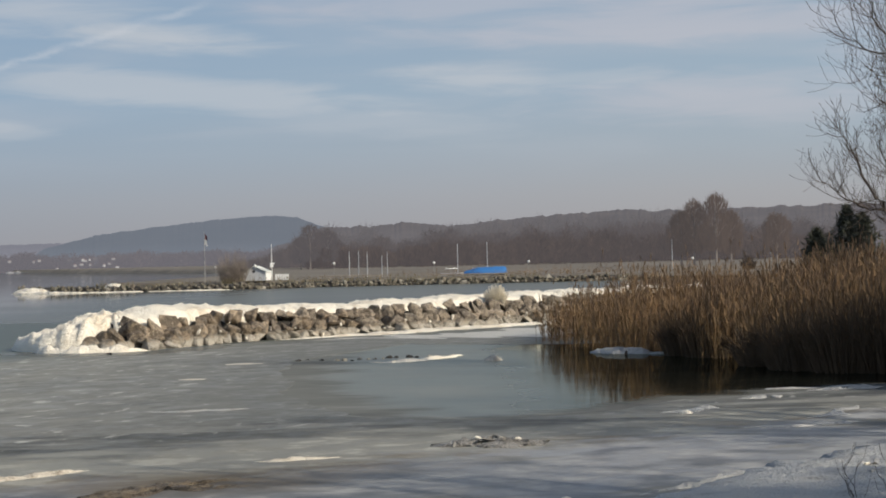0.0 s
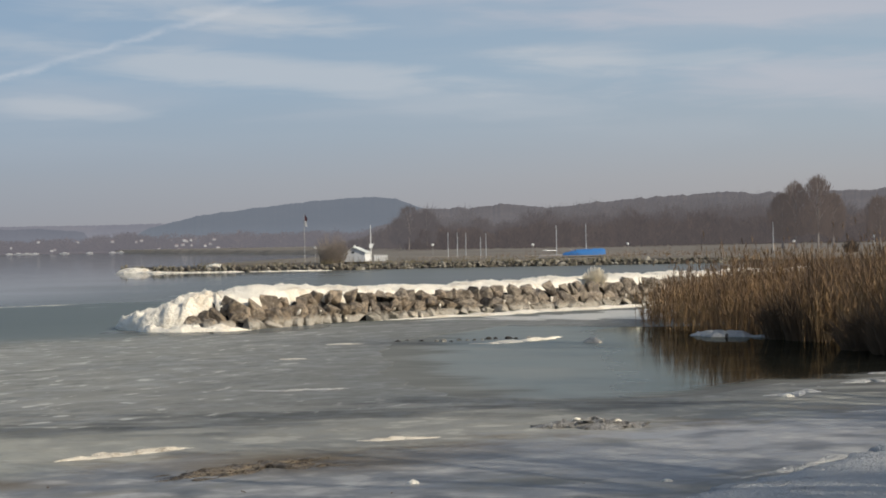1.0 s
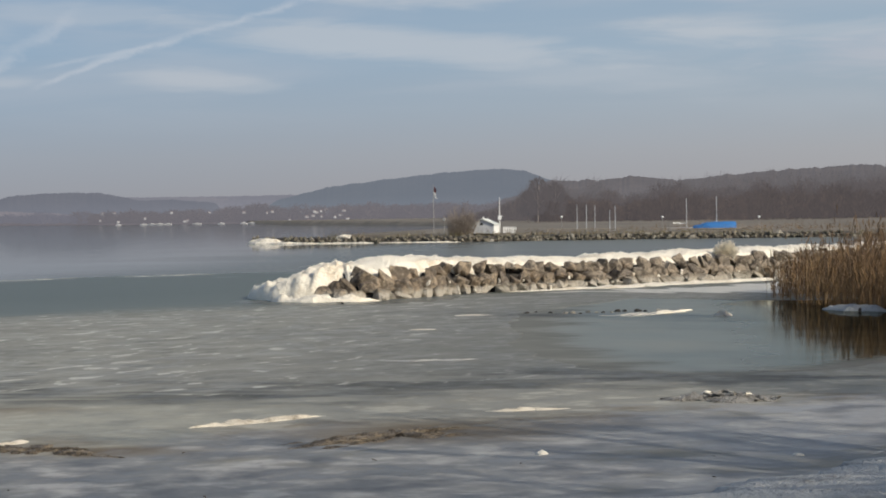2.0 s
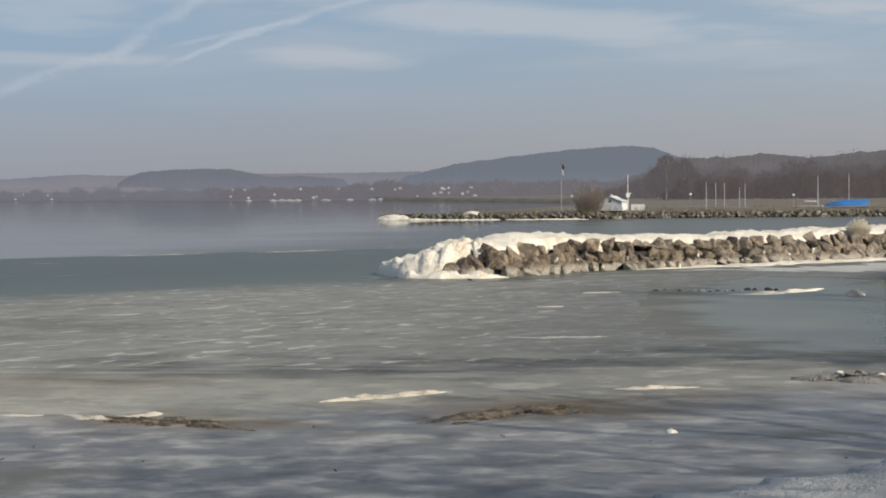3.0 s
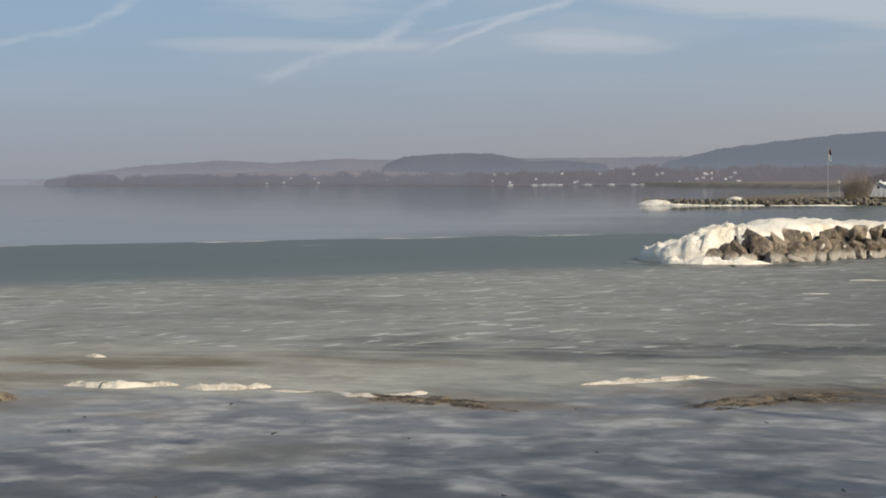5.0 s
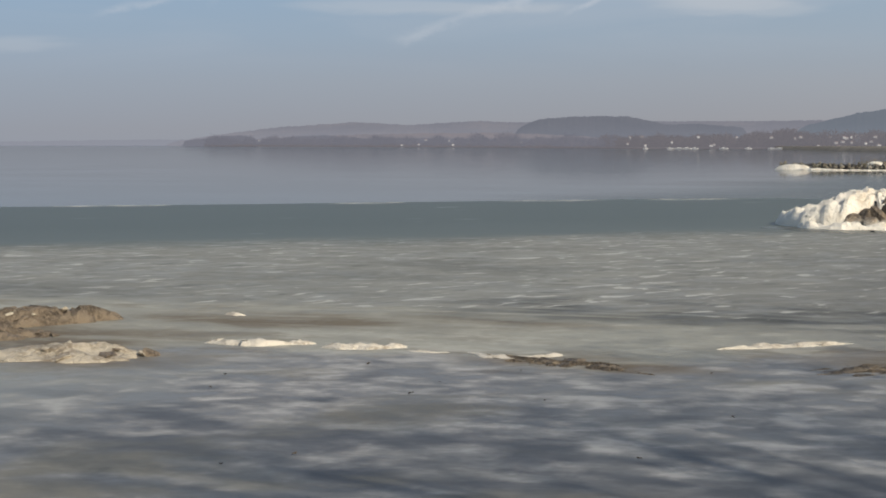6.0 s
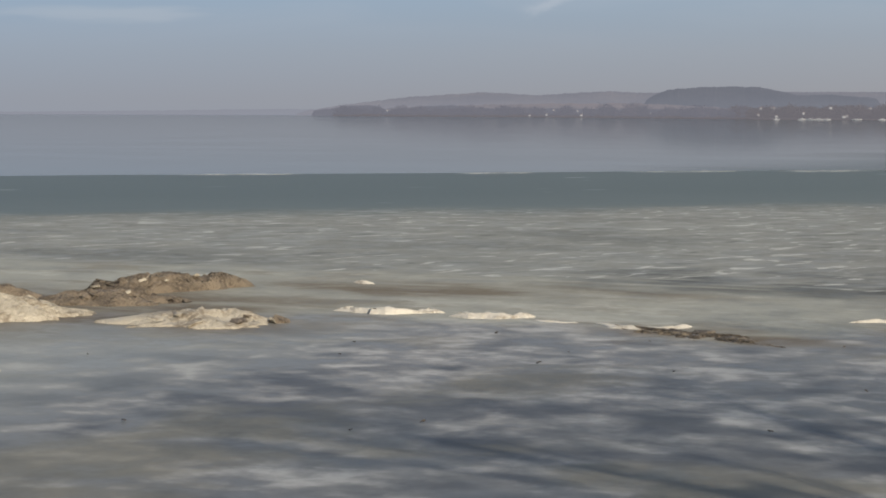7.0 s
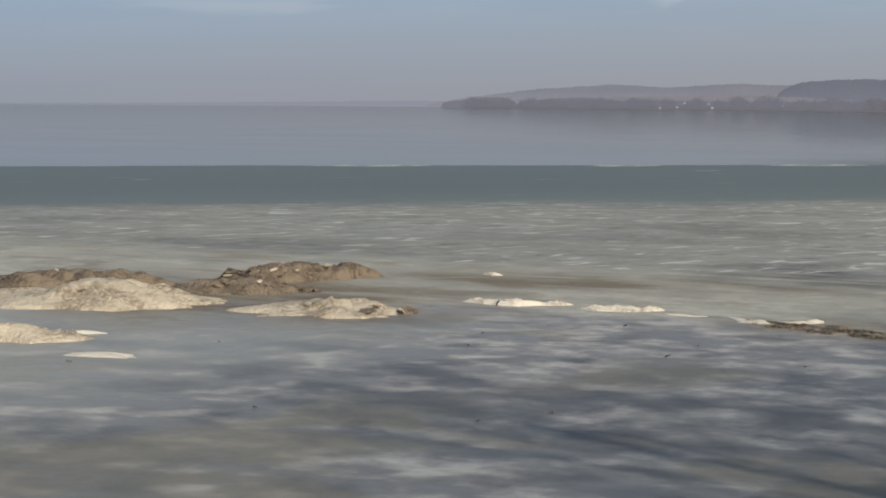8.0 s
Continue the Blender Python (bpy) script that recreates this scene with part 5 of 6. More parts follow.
for mound, how in zip(MOUNDS, ((1.3, 0.75, 0.18, 1.3, 16, 0.8, 0.0, 1), (1.75, 0.85, 0.36, 1.4, 8, 0.8, 0.3, 2), (0.45, 1.45, 0.28, 2.6, 26, 0.45, -1.6, 3), (1.3, 0.5, 0.2, 1.6, 14, 0.3, -1.5, 4), (1.5, 0.6, 0.25, 2.2, 14, 0.3, -1.5, 5), (0.9, 0.5, 0.2, 1.5, 6, 0.8, 0.0, 6))):
    plates(mound, *how)
for pts, w, h, seed in (([(-14.05, 22.1), (-13.4, 22.4), (-12.65, 22.45)], 0.2, 0.07, 1.0), ([(-12.2, 22.3), (-11.7, 22.5), (-11.15, 22.6)], 0.2, 0.075, 2.0), ([(-10.9, 22.5), (-10.2, 22.5)], 0.14, 0.03, 8.0),
                        ([(-6.9, 24.4), (-6.4, 24.95), (-5.2, 26.0)], 0.13, 0.045, 3.0), ([(-16.1, 26.2), (-15.6, 26.0)], 0.12, 0.03, 4.0), ([(-10.0, 22.6), (-9.3, 22.6), (-8.6, 22.7)], 0.2, 0.03, 5.0), ([(-2.9, 26.6), (-2.2, 26.9), (-1.6, 27.0)], 0.2, 0.035, 6.0)):
    strip("ice_ridge", "low white pressure ridge on the ice", M_RIDGE, pts, [(0, 0.9 * w), (0.3, 1.7 * w), (0.7, 1.7 * w), (1, 0.9 * w)], h, seed, "ice ridge", 0.04, 1.3, 1.4)


for pts, w, h, seed in (([(2.35, 22.0), (3.2, 23.2), (4.3, 24.65)], 0.22, 0.03, 31.0), ([(4.0, 33.4), (4.55, 33.8), (5.2, 34.7)], 0.3, 0.03, 32.0), ([(5.9, 36.1), (6.5, 36.6), (7.0, 36.75)], 0.3, 0.035, 33.0),
                        ([(7.7, 38.0), (8.6, 38.2), (9.5, 38.6)], 0.3, 0.04, 34.0), ([(6.4, 31.7), (7.3, 33.2), (7.9, 34.0)], 0.3, 0.03, 35.0), ([(5.0, 30.2), (6.0, 30.4), (7.2, 30.9)], 0.3, 0.025, 36.0), ([(-6.0, 36.0), (-5.0, 36.3), (-4.0, 36.4)], 0.3, 0.02, 37.0)):
    strip("ice_ridge", "thin broken line of white crust on the ice", M_CRUST, pts, [(0, 0.7 * w), (0.3, 1.5 * w), (0.55, 0.6 * w), (0.8, 1.4 * w), (1, 0.5 * w)], h, seed, "ice ridge", 0.06, 1.6, 1.2)


for a, e, seed in (((-51.5, 69.0), (-47, 73.2), 3.0), ((-41.5, 78.2), (-38.5, 81.4), 7.0), ((-35.0, 85.2), (-30.5, 89.6), 11.0), ((-29, 90.8), (-24.5, 94.2), 15.0)):
    strip("slush_strip", "thin strip of white slush along the ice edge", M_CRUST, [(a[0], a[1] - 0.4), (e[0], e[1] - 0.5)], [(0, 0.2), (0.3, 0.6), (0.7, 0.4), (1, 0.2)], 0.022, seed, "slush", 0.25, 1.6, 1.0)


def stake(x, y, high, seed):
    rnd = random.Random(seed)
    line = [(Vector((0, 0, -0.3)), 0.05), (Vector((0.01, 0, high * 0.6)), 0.047), (Vector((0.03, 0, high)), 0.038), (Vector((0.03, 0, high + 0.01)), 0.005)]
    thing("stake", tubes_mesh("stake", [line], M_BARK, 7), "short dark wooden stake in the ice at the reeds", "stake", m=Matrix.Translation((x, y, 0)) @ Matrix.Rotation(rnd.uniform(0, 3), 4, "Z"))


stake(5.42, 53.3, 0.13, 3)


def debris(x, y, turn, seed):
    """A dead leaf or bit of reed lying on the ice."""
    rnd = random.Random(seed)
    ll, w = rnd.uniform(0.04, 0.09), rnd.uniform(0.008, 0.022)
    rows = [[(ll * (f - 0.5), w * s * (1 - abs(2 * f - 1) ** 2) + 0.002 * s, 0.012 + 0.02 * f * rnd.random() + 0.008 * abs(s)) for s in (-1, 0, 1)] for f in (0, 0.25, 0.5, 0.75, 1)]
    thing("leaf", grid_mesh("leaf", rows, M_BARK, False), "dead brown leaf lying on the ice", "leaf", "litter on the ice", m=Matrix.Translation((x, y, 0.03)) @ Matrix.Rotation(radians(turn), 4, "Z"))


LITTER = random.Random(91)
for _ in range(26):
    debris(LITTER.uniform(-16, 4), LITTER.uniform(12.5, 22), LITTER.uniform(0, 360), LITTER.random())


def build_shore_snow():
    rows = []
    for p, way, s in along([(-2.5, 15.5), (0.6, 19.2), (2.7, 21.9), (3.8, 23.5), (5.25, 25.5), (6.7, 27.1), (9.5, 29.5), (14, 32)], 0.1):
        side = Vector((way.y, -way.x))
        j = 0.4 * fbm(s * 0.9, 4.0) + 0.25 * fbm(s * 3.5, 9.0)
        rows.append([(p.x + side.x * (o + j), p.y + side.y * (o + j), 0.03 + z * (1 + 0.6 * fbm(s * 1.2, o * 1.5, 2.0))) for o, z in ((0, -0.05), (0.12, 0.05), (0.5, 0.09), (1.2, 0.12), (2.5, 0.2), (5, 0.35))])
    thing("shore_snow", grid_mesh("shore_snow", rows, M_CRUST), "grey crusted snow along the shore", "snow", kind="structure")


build_shore_snow()


# ---------------------------------------------------------------- reeds
def inside(poly, x, y):
    odd = False
    for (ax, ay), (bx, by) in zip(poly, poly[1:] + poly[:1]):
        if (ay > y) != (by > y) and x < (bx - ax) * (y - ay) / (by - ay) + ax:
            odd = not odd
    return odd


def build_reeds(name, label, poly, count, high, seed, mat=None):
    rnd = random.Random(seed)
    verts, faces, plumes, pfaces = [], [], [], []
    xs, ys = [p[0] for p in poly], [p[1] for p in poly]
    made = 0
    while made < count:
        x, y = rnd.uniform(min(xs), max(xs)), rnd.uniform(min(ys), max(ys))
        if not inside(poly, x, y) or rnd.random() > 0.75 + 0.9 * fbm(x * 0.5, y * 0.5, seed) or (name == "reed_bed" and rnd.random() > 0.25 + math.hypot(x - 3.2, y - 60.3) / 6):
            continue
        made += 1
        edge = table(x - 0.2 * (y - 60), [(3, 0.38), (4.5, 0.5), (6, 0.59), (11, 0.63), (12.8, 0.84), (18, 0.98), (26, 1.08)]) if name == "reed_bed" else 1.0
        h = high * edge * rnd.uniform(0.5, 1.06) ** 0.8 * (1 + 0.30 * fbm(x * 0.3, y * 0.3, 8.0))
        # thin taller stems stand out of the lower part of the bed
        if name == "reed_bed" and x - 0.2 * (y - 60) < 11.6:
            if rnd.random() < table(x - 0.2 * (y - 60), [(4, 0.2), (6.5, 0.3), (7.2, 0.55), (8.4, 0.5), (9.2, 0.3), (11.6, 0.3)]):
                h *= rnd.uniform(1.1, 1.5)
        elif rnd.random() < 0.05:
            h *= 1.22
        lx, ly = rnd.gauss(-0.03, 0.14) * h, rnd.gauss(0, 0.14) * h
        if rnd.random() < 0.06:
            lx, h = lx + rnd.uniform(-0.6, 0.6) * h, h * 0.75
        a = rnd.uniform(0, math.pi)
        cx, cy = math.cos(a) * 0.008, math.sin(a) * 0.008
        n = len(verts)
        mx, my = x + lx * 0.35, y + ly * 0.35
        verts += [(x - cx, y - cy, -0.1), (x + cx, y + cy, -0.1), (mx + cx, my + cy, h * 0.55), (mx - cx, my - cy, h * 0.55), (x + lx, y + ly, h)]
        faces += [(n, n + 1, n + 2, n + 3), (n + 3, n + 2, n + 4)]
        for _ in range(rnd.randint(3, 6)):
            f = rnd.uniform(0.2, 0.95)
            b = rnd.uniform(0, 2 * math.pi)
            ll = rnd.uniform(0.2, 0.45)
            px, py, pz = x + lx * f, y + ly * f, h * f
            ox, oy = math.cos(b) * 0.45, math.sin(b) * 0.45
            n = len(verts)
            verts += [(px - oy * 0.03, py + ox * 0.03, pz), (px + oy * 0.03, py - ox * 0.03, pz), (px + ox * ll, py + oy * ll, pz + ll * rnd.uniform(0.3, 0.95))]
            faces.append((n, n + 1, n + 2))
        if rnd.random() < 0.3:
            b = rnd.uniform(0, 2 * math.pi)
            tx, ty = x + lx, y + ly
            for da in (0, 1.57):
                ox, oy = math.cos(b + da) * 0.022, math.sin(b + da) * 0.022
                n = len(plumes)
                plumes += [(tx, ty, h - 0.10), (tx + ox, ty + oy, h + 0.04), (tx + lx * 0.06, ty + ly * 0.06, h + 0.18), (tx - ox, ty - oy, h + 0.04)]
                pfaces.append((n, n + 1, n + 2, n + 3))
    bed = thing(name, raw_mesh(name, verts, faces, mat or M_REED), label, "reeds", kind="stuff")
    if plumes:
        part("plume", raw_mesh("plume", plumes, pfaces, M_PLUME), bed, "grey-brown seed plumes")


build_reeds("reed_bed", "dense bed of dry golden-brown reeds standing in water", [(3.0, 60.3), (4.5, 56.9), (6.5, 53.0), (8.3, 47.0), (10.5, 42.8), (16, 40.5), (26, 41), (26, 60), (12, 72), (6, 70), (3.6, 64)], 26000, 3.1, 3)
build_reeds("far_reeds", "far belt of dry reeds beside the harbour", [(12, 120), (25, 112), (60, 112), (60, 150), (16, 150)], 4500, 1.7, 6)
build_reeds("far_reeds", "strip of dry reeds along the marsh's edge", [(10, 216), (70, 214), (70, 235), (-10, 240)], 2500, 1.7, 7)

build_reeds("marsh_grass", "tufts of dry olive grass on the harbour breakwater", [(-41, 206.6), (-24, 205.8), (-14, 212.3), (12, 214.2), (12, 216), (-14, 214.6), (-24, 208), (-41, 208.6)], 1500, 1.25, 9, M_GRASS)

# ---------------------------------------------------------------- trees by the water


def reaching_tree(x, y, z, trunk, limbs, seed, label, twig=1.5, least=0.0045):
    """A tree whose long limbs reach out to one side, set with fine twigs that sweep upwards."""
    rnd = random.Random(seed)
    wood, twigs = [[(Vector(p), r) for *p, r in trunk]], []
    for limb in limbs:
        pts = [Vector(p) for p in limb]
        line = []
        for k in range(len(pts) - 1):
            for f in (0.0, 0.25, 0.5, 0.75):
                line.append(pts[k].lerp(pts[k + 1], f) + Vector((rnd.gauss(0, 0.05), rnd.gauss(0, 0.12), rnd.gauss(0, 0.05))))
        line.append(pts[-1])
        n = len(line)
        wood.append([(p, 0.055 * (1 - 0.85 * i / n)) for i, p in enumerate(line)])
        for i in range(1, n):
            way = (line[i] - line[i - 1]).normalized()
            for _ in range(2 if i > 2 else 1):
                side = Vector((rnd.gauss(-0.2, 0.5), rnd.gauss(0, 0.6), rnd.gauss(0.45, 0.55)))
                grow(rnd, line[i], way * 0.6 + side, twig * rnd.uniform(0.7, 1.5) * (1.1 - 0.3 * i / n), 0.013, 2, 3, wood, twigs, 0.20, 0.72)
    tree = thing("bare_tree", None, label, "tree")
    tree.location = (x, y, z)
    part("trunk", tubes_mesh("trunk", wood, M_BARK, 7), tree)
    part("crown", tubes_mesh("crown", [[(p, max(r, least)) for p, r in line] for line in twigs], M_TWIG, 3), tree, "fine bare winter twigs")


reaching_tree(14.75, 44.5, 0.2, [(0, 0, -0.4, 0.26), (-0.1, 0, 3.0, 0.22), (-0.3, 0, 6.2, 0.17), (-0.2, 0, 9.5, 0.12), (0.0, 0, 13.0, 0.04)],
              [[(-0.3, 0, 5.9), (-1.6, 0, 6.5), (-2.8, 0.3, 7.3), (-3.6, 0.4, 8.4), (-4.1, 0.4, 9.6)], [(-0.3, 0, 6.0), (-2.2, -0.4, 6.35), (-3.3, -0.6, 6.3), (-3.9, -0.7, 6.35)], [(-0.3, 0, 6.4), (-2.2, 0.5, 7.6), (-3.3, 0.8, 7.7), (-4.3, 0.9, 8.2)],
               [(-0.3, 0, 7.0), (-1.6, -0.5, 8.2), (-2.6, -0.7, 9.4), (-3.3, -0.8, 10.6)], [(-0.25, 0, 8.0), (-1.5, 0.4, 9.2), (-2.2, 0.5, 10.6)], [(-0.3, 0, 6.3), (-1.5, 0.8, 6.9), (-2.6, 1.0, 6.9), (-3.2, 1.1, 7.2)], [(-0.2, 0, 9.0), (1.2, 0.4, 10.2), (1.8, 0.5, 12)]],
              21, "bare tree with long limbs reaching out over the reeds")
reaching_tree(16.45, 55.0, 0.2, [(0, 0, -0.4, 0.2), (-0.2, 0, 1.6, 0.17), (-0.6, 0, 4.2, 0.12), (-0.9, 0, 6.6, 0.06), (-0.8, 0, 8.4, 0.02)],
              [[(-0.2, 0, 2.4), (-1.7, 0, 3.35), (-2.9, 0, 4.0), (-3.9, 0.2, 4.4), (-4.6, 0.3, 4.95)], [(-2.5, 0, 3.8), (-3.2, -0.2, 4.6), (-3.7, -0.3, 5.6), (-4.0, -0.3, 6.3)], [(-0.4, 0, 3.0), (-1.4, 0.4, 4.3), (-2.2, 0.5, 5.0), (-2.7, 0.6, 5.9)],
               [(-0.6, 0, 4.4), (-1.3, 0.2, 5.6), (-1.7, 0.2, 6.6), (-2.2, 0.3, 7.4)], [(-0.7, 0, 5.2), (-1.2, -0.3, 6.4), (-1.3, -0.4, 7.6)], [(-0.5, 0, 3.8), (-1.6, -0.5, 4.6), (-2.3, -0.7, 5.6), (-2.5, -0.7, 6.6)], [(-0.6, 0, 4.2), (0.6, 0.2, 5.6), (1.0, 0.3, 7.2)]],
              22, "bare tree with upswept branches behind the reeds", 1.25, 0.0055)
bare_tree(20.0, 73.0, 0.3, 9.5, 22, "bare tree with upright branches behind the reeds", (-0.08, 0.0), 4, 0.015, 0.2, 0.7)
for x, y, h, seed in ((15, 14, 15, 41), (21, 11, 16, 42), (19, 24, 14, 43), (27, 19, 17, 44), (30, 30, 16, 45), (11, 6, 13, 46), (25, 36, 16, 48), (14.5, 1.0, 13, 50), (17, 7, 15, 51)):
    bare_tree(x, y, 0.8, h, seed, "bare tree on the shore bank", (0, 0), 4, 0.018, 0.12, 0.75, "trees on the bank")


far_tree(48.6, 316, 1.0, 13.2, 3.0, 24, "tall pale-trunked bare tree standing before the woods")
far_tree(45.0, 318, 1.0, 12.2, 2.6, 25, "tall bare tree standing before the woods")
far_tree(42.8, 319, 1.0, 10.2, 2.4, 28, "bare tree standing before the woods")
far_tree(52.2, 322, 1.0, 10.2, 2.6, 26, "bare tree standing before the woods")
far_tree(62.0, 330, 1.0, 9.6, 3.0, 29, "bare tree standing before the woods")
far_tree(-36.6, 490, 1.0, 13.0, 3.6, 27, "tall bare tree at the edge of the woods", 0.08, M_WOOD)
far_tree(-32.0, 495, 1.0, 11.5, 3.4, 30, "bare tree at the edge of the woods", 0.08, M_WOOD)
far_tree(-40.0, 500, 1.0, 9.5, 3.0, 31, "bare tree at the edge of the woods", 0.08, M_WOOD)


def evergreen(x, y, z, high, wide, seed):
    rnd = random.Random(seed)
    verts, faces = [], []
    for _ in range(2600):
        f = rnd.random() ** 0.7
        a = rnd.uniform(0, 2 * math.pi)
        r = wide * (1 - f ** 1.8) ** 0.7 * rnd.uniform(0.3, 1.0) * (1 + 0.7 * fbm(math.cos(a) * 2 + seed, f * 4, math.sin(a) * 2))
        px, py, pz = math.cos(a) * r, math.sin(a) * r, 0.3 + f * (high - 0.3)
        s = rnd.uniform(0.06, 0.16) * max(1.0, wide / 1.3)
        d = Vector((rnd.gauss(0, 1), rnd.gauss(0, 1), rnd.gauss(0.3, 1))).normalized()
        u = d.orthogonal().normalized() * s * 0.35
        n = len(verts)
        verts += [(px - u.x, py - u.y, pz - u.z), (px + u.x, py + u.y, pz + u.z), (px + d.x * s * 2, py + d.y * s * 2, pz + d.z * s * 2)]
        faces.append((n, n + 1, n + 2))
    tree = thing("evergreen_shrub", None, "dark evergreen shrub by the reeds; those out of view added for shade", "shrub", "evergreens behind the reeds")
    tree.location = (x, y, z)
    part("trunk", tubes_mesh("trunk", [[(Vector((0, 0, -0.3)), 0.08), (Vector((0.05, 0, high * 0.5)), 0.05), (Vector((0, 0, high * 0.9)), 0.02)]], M_BARK), tree)
    part("crown", raw_mesh("crown", verts, faces, M_GREEN), tree, "dense dark green foliage")


# first four stand behind the reeds; the others, unseen, are added to shade them
for i, (x, y, h, w) in enumerate(((16.7, 73.4, 4.6, 1.2), (17.6, 74.5, 4.3, 1.4), (15.8, 75, 3.7, 1.1), (19.2, 72.0, 6.0, 1.4), (25, 38, 11, 3.2), (28, 44, 12, 3.2), (21.5, 45.5, 7, 2.0), (22.0, 36.8, 9.0, 3.2), (19.8, 33.0, 7.5, 2.8), (24.5, 41.5, 8.5, 2.8), (26.5, 33.5, 12, 3.4), (17.9, 36.6, 5.5, 1.7), (20.3, 39.2, 6.5, 2.0))):
    evergreen(x, y, 0.2, h, w, 60 + i)


def shoot(x, y, z, high, seed):
    rnd = random.Random(seed)
    lines = []
    for _ in range(3):
        d = Vector((rnd.uniform(-0.25, 0.25), 0, 1))
        p = Vector((rnd.uniform(-0.12, 0.12), rnd.uniform(-0.1, 0.1), -0.2))
        line = [(p + d * high * f + Vector((0.05 * math.sin(f * 5 + seed), 0, 0)), 0.008 * (1.1 - f)) for f in (0, 0.3, 0.6, 0.85, 1.0)]
        lines.append(line)
        for f in (1, 2, 3):
            q = line[f][0]
            s = rnd.choice((-1, 1))
            lines.append([(q, 0.004), (q + Vector((0.1 * s, 0, 0.14)), 0.003), (q + Vector((0.14 * s, 0, 0.3)), 0.002)])
    thing("twig_shoot", tubes_mesh("twig_shoot", lines, M_TWIG, 4), "thin bare shoot growing from the bank", "shrub", "shoots on the bank", m=Matrix.Translation((x, y, z)))


shoot(4.55, 20.0, 0.1, 0.75, 1)
shoot(4.95, 20.3, 0.1, 0.7, 2)


# ---------------------------------------------------------------- the harbour across the bay
PIER = [(-51.0, 210.5), (-44.0, 207.0), (-33.5, 205.0), (-23.7, 204.5), (-14.0, 211.0), (-5.0, 212.5), (3.0, 213.0), (12.0, 213.0), (26.0, 214.0)]
SMALL = [rock_mesh("stone", random.Random(300 + i), M_STONE_FAR, 0.0) for i in range(10)]


def build_pier():
    rnd = random.Random(77)
    wall = thing("breakwater", None, "long low harbour breakwater of dark stones with snow", "breakwater", kind="structure")
    rows = []
    for p, way, s in along(PIER, 1.0):
        back = Vector((-way.y, way.x))
        rows.append([(p.x + back.x * o, p.y + back.y * o, z + 0.1 * fbm(s * 0.8, o)) for o, z in ((0.1, -0.3), (0.5, 0.25), (1.0, 0.6), (3.0, 0.7), (4.5, 0.3), (5.5, -0.3))])
    # the harbour core has the same painted gap shade
    part("core", grid_mesh("core", rows, M_GAP_SHADE_WET, False), wall)
    for level in range(2):
        for p, way, s in along(PIER, 0.53):
            if s < 5 and level:
                continue
            back = Vector((-way.y, way.x))
            size = rnd.choice((0.32, 0.45, 0.55, 0.8)) * rnd.uniform(0.85, 1.15)
            o = 0.3 + 0.45 * level + rnd.uniform(-0.15, 0.15)
            m = Matrix.Translation((p.x + back.x * o + rnd.uniform(-0.2, 0.2), p.y + back.y * o, 0.10 + 0.36 * level + rnd.uniform(-0.14, 0.16)))
            m = m @ Euler((rnd.uniform(-0.5, 0.5), rnd.uniform(-0.6, 0.6), rnd.uniform(0, 6))).to_matrix().to_4x4() @ Matrix.Diagonal((size, size * 0.8, size * 0.75, 1))
            part("stone", rnd.choice(SMALL), wall, "", m)
    verts, faces = [], []
    for p, way, s in along(PIER, 0.3):
        back = Vector((-way.y, way.x))
        size, o = rnd.uniform(0.25, 0.6), rnd.uniform(0.0, 1.5)
        m = Matrix.Translation((p.x + back.x * o, p.y + back.y * o, 0.1 + 0.42 * o + rnd.uniform(-0.1, 0.15))) @ Euler((rnd.uniform(-1, 1), rnd.uniform(-1, 1), rnd.uniform(0, 6))).to_matrix().to_4x4() @ Matrix.Diagonal((size, size * 0.8, size * 0.8, 1))
        n, me = len(verts), rnd.choice(SMALL)
        verts += [tuple(m @ v.co) for v in me.vertices]
        faces += [tuple(n + i for i in f.vertices) for f in me.polygons]
    tagged(part("rubble", raw_mesh("rubble", verts, faces, M_STONE_FAR2), wall, "small stones between the blocks"), "small stones between the blocks", kind="stuff")


build_pier()
heap("snow_drift", -48.6, 209.6, 2.5, 1.2, -20, 0.62, 33.0, M_SNOW, "snow frozen over the harbour breakwater's head", "snow", rough=0.4, fine=0.6, steep=3.0)
heap("snow_drift", -38.3, 207.2, 1.4, 0.7, 0, 1.0, 34.0, M_SNOW, "white heap of snow on the harbour breakwater", "snow", rough=0.2, fine=0.6, steep=4.0)
for k, (a, e, w, h) in enumerate((((-51.0, 210.0), (-43.0, 206.1), 0.95, 0.24), ((-45.0, 206.7), (-40.6, 205.8), 0.5, 0.12), ((-41.8, 206.0), (-37.6, 205.4), 0.45, 0.09), ((-39.0, 205.5), (-34.5, 204.8), 0.5, 0.1), ((-34.0, 204.8), (-29.2, 204.3), 0.3, 0.06), ((-30.5, 204.4), (-24.2, 204.1), 0.45, 0.1))):
    strip("snow_strip", "white ice foot along the harbour breakwater", M_SNOW, [a, e], [(0, 0.7 * w), (0.5, w), (1, 0.6 * w)], h, 21.0 + k)


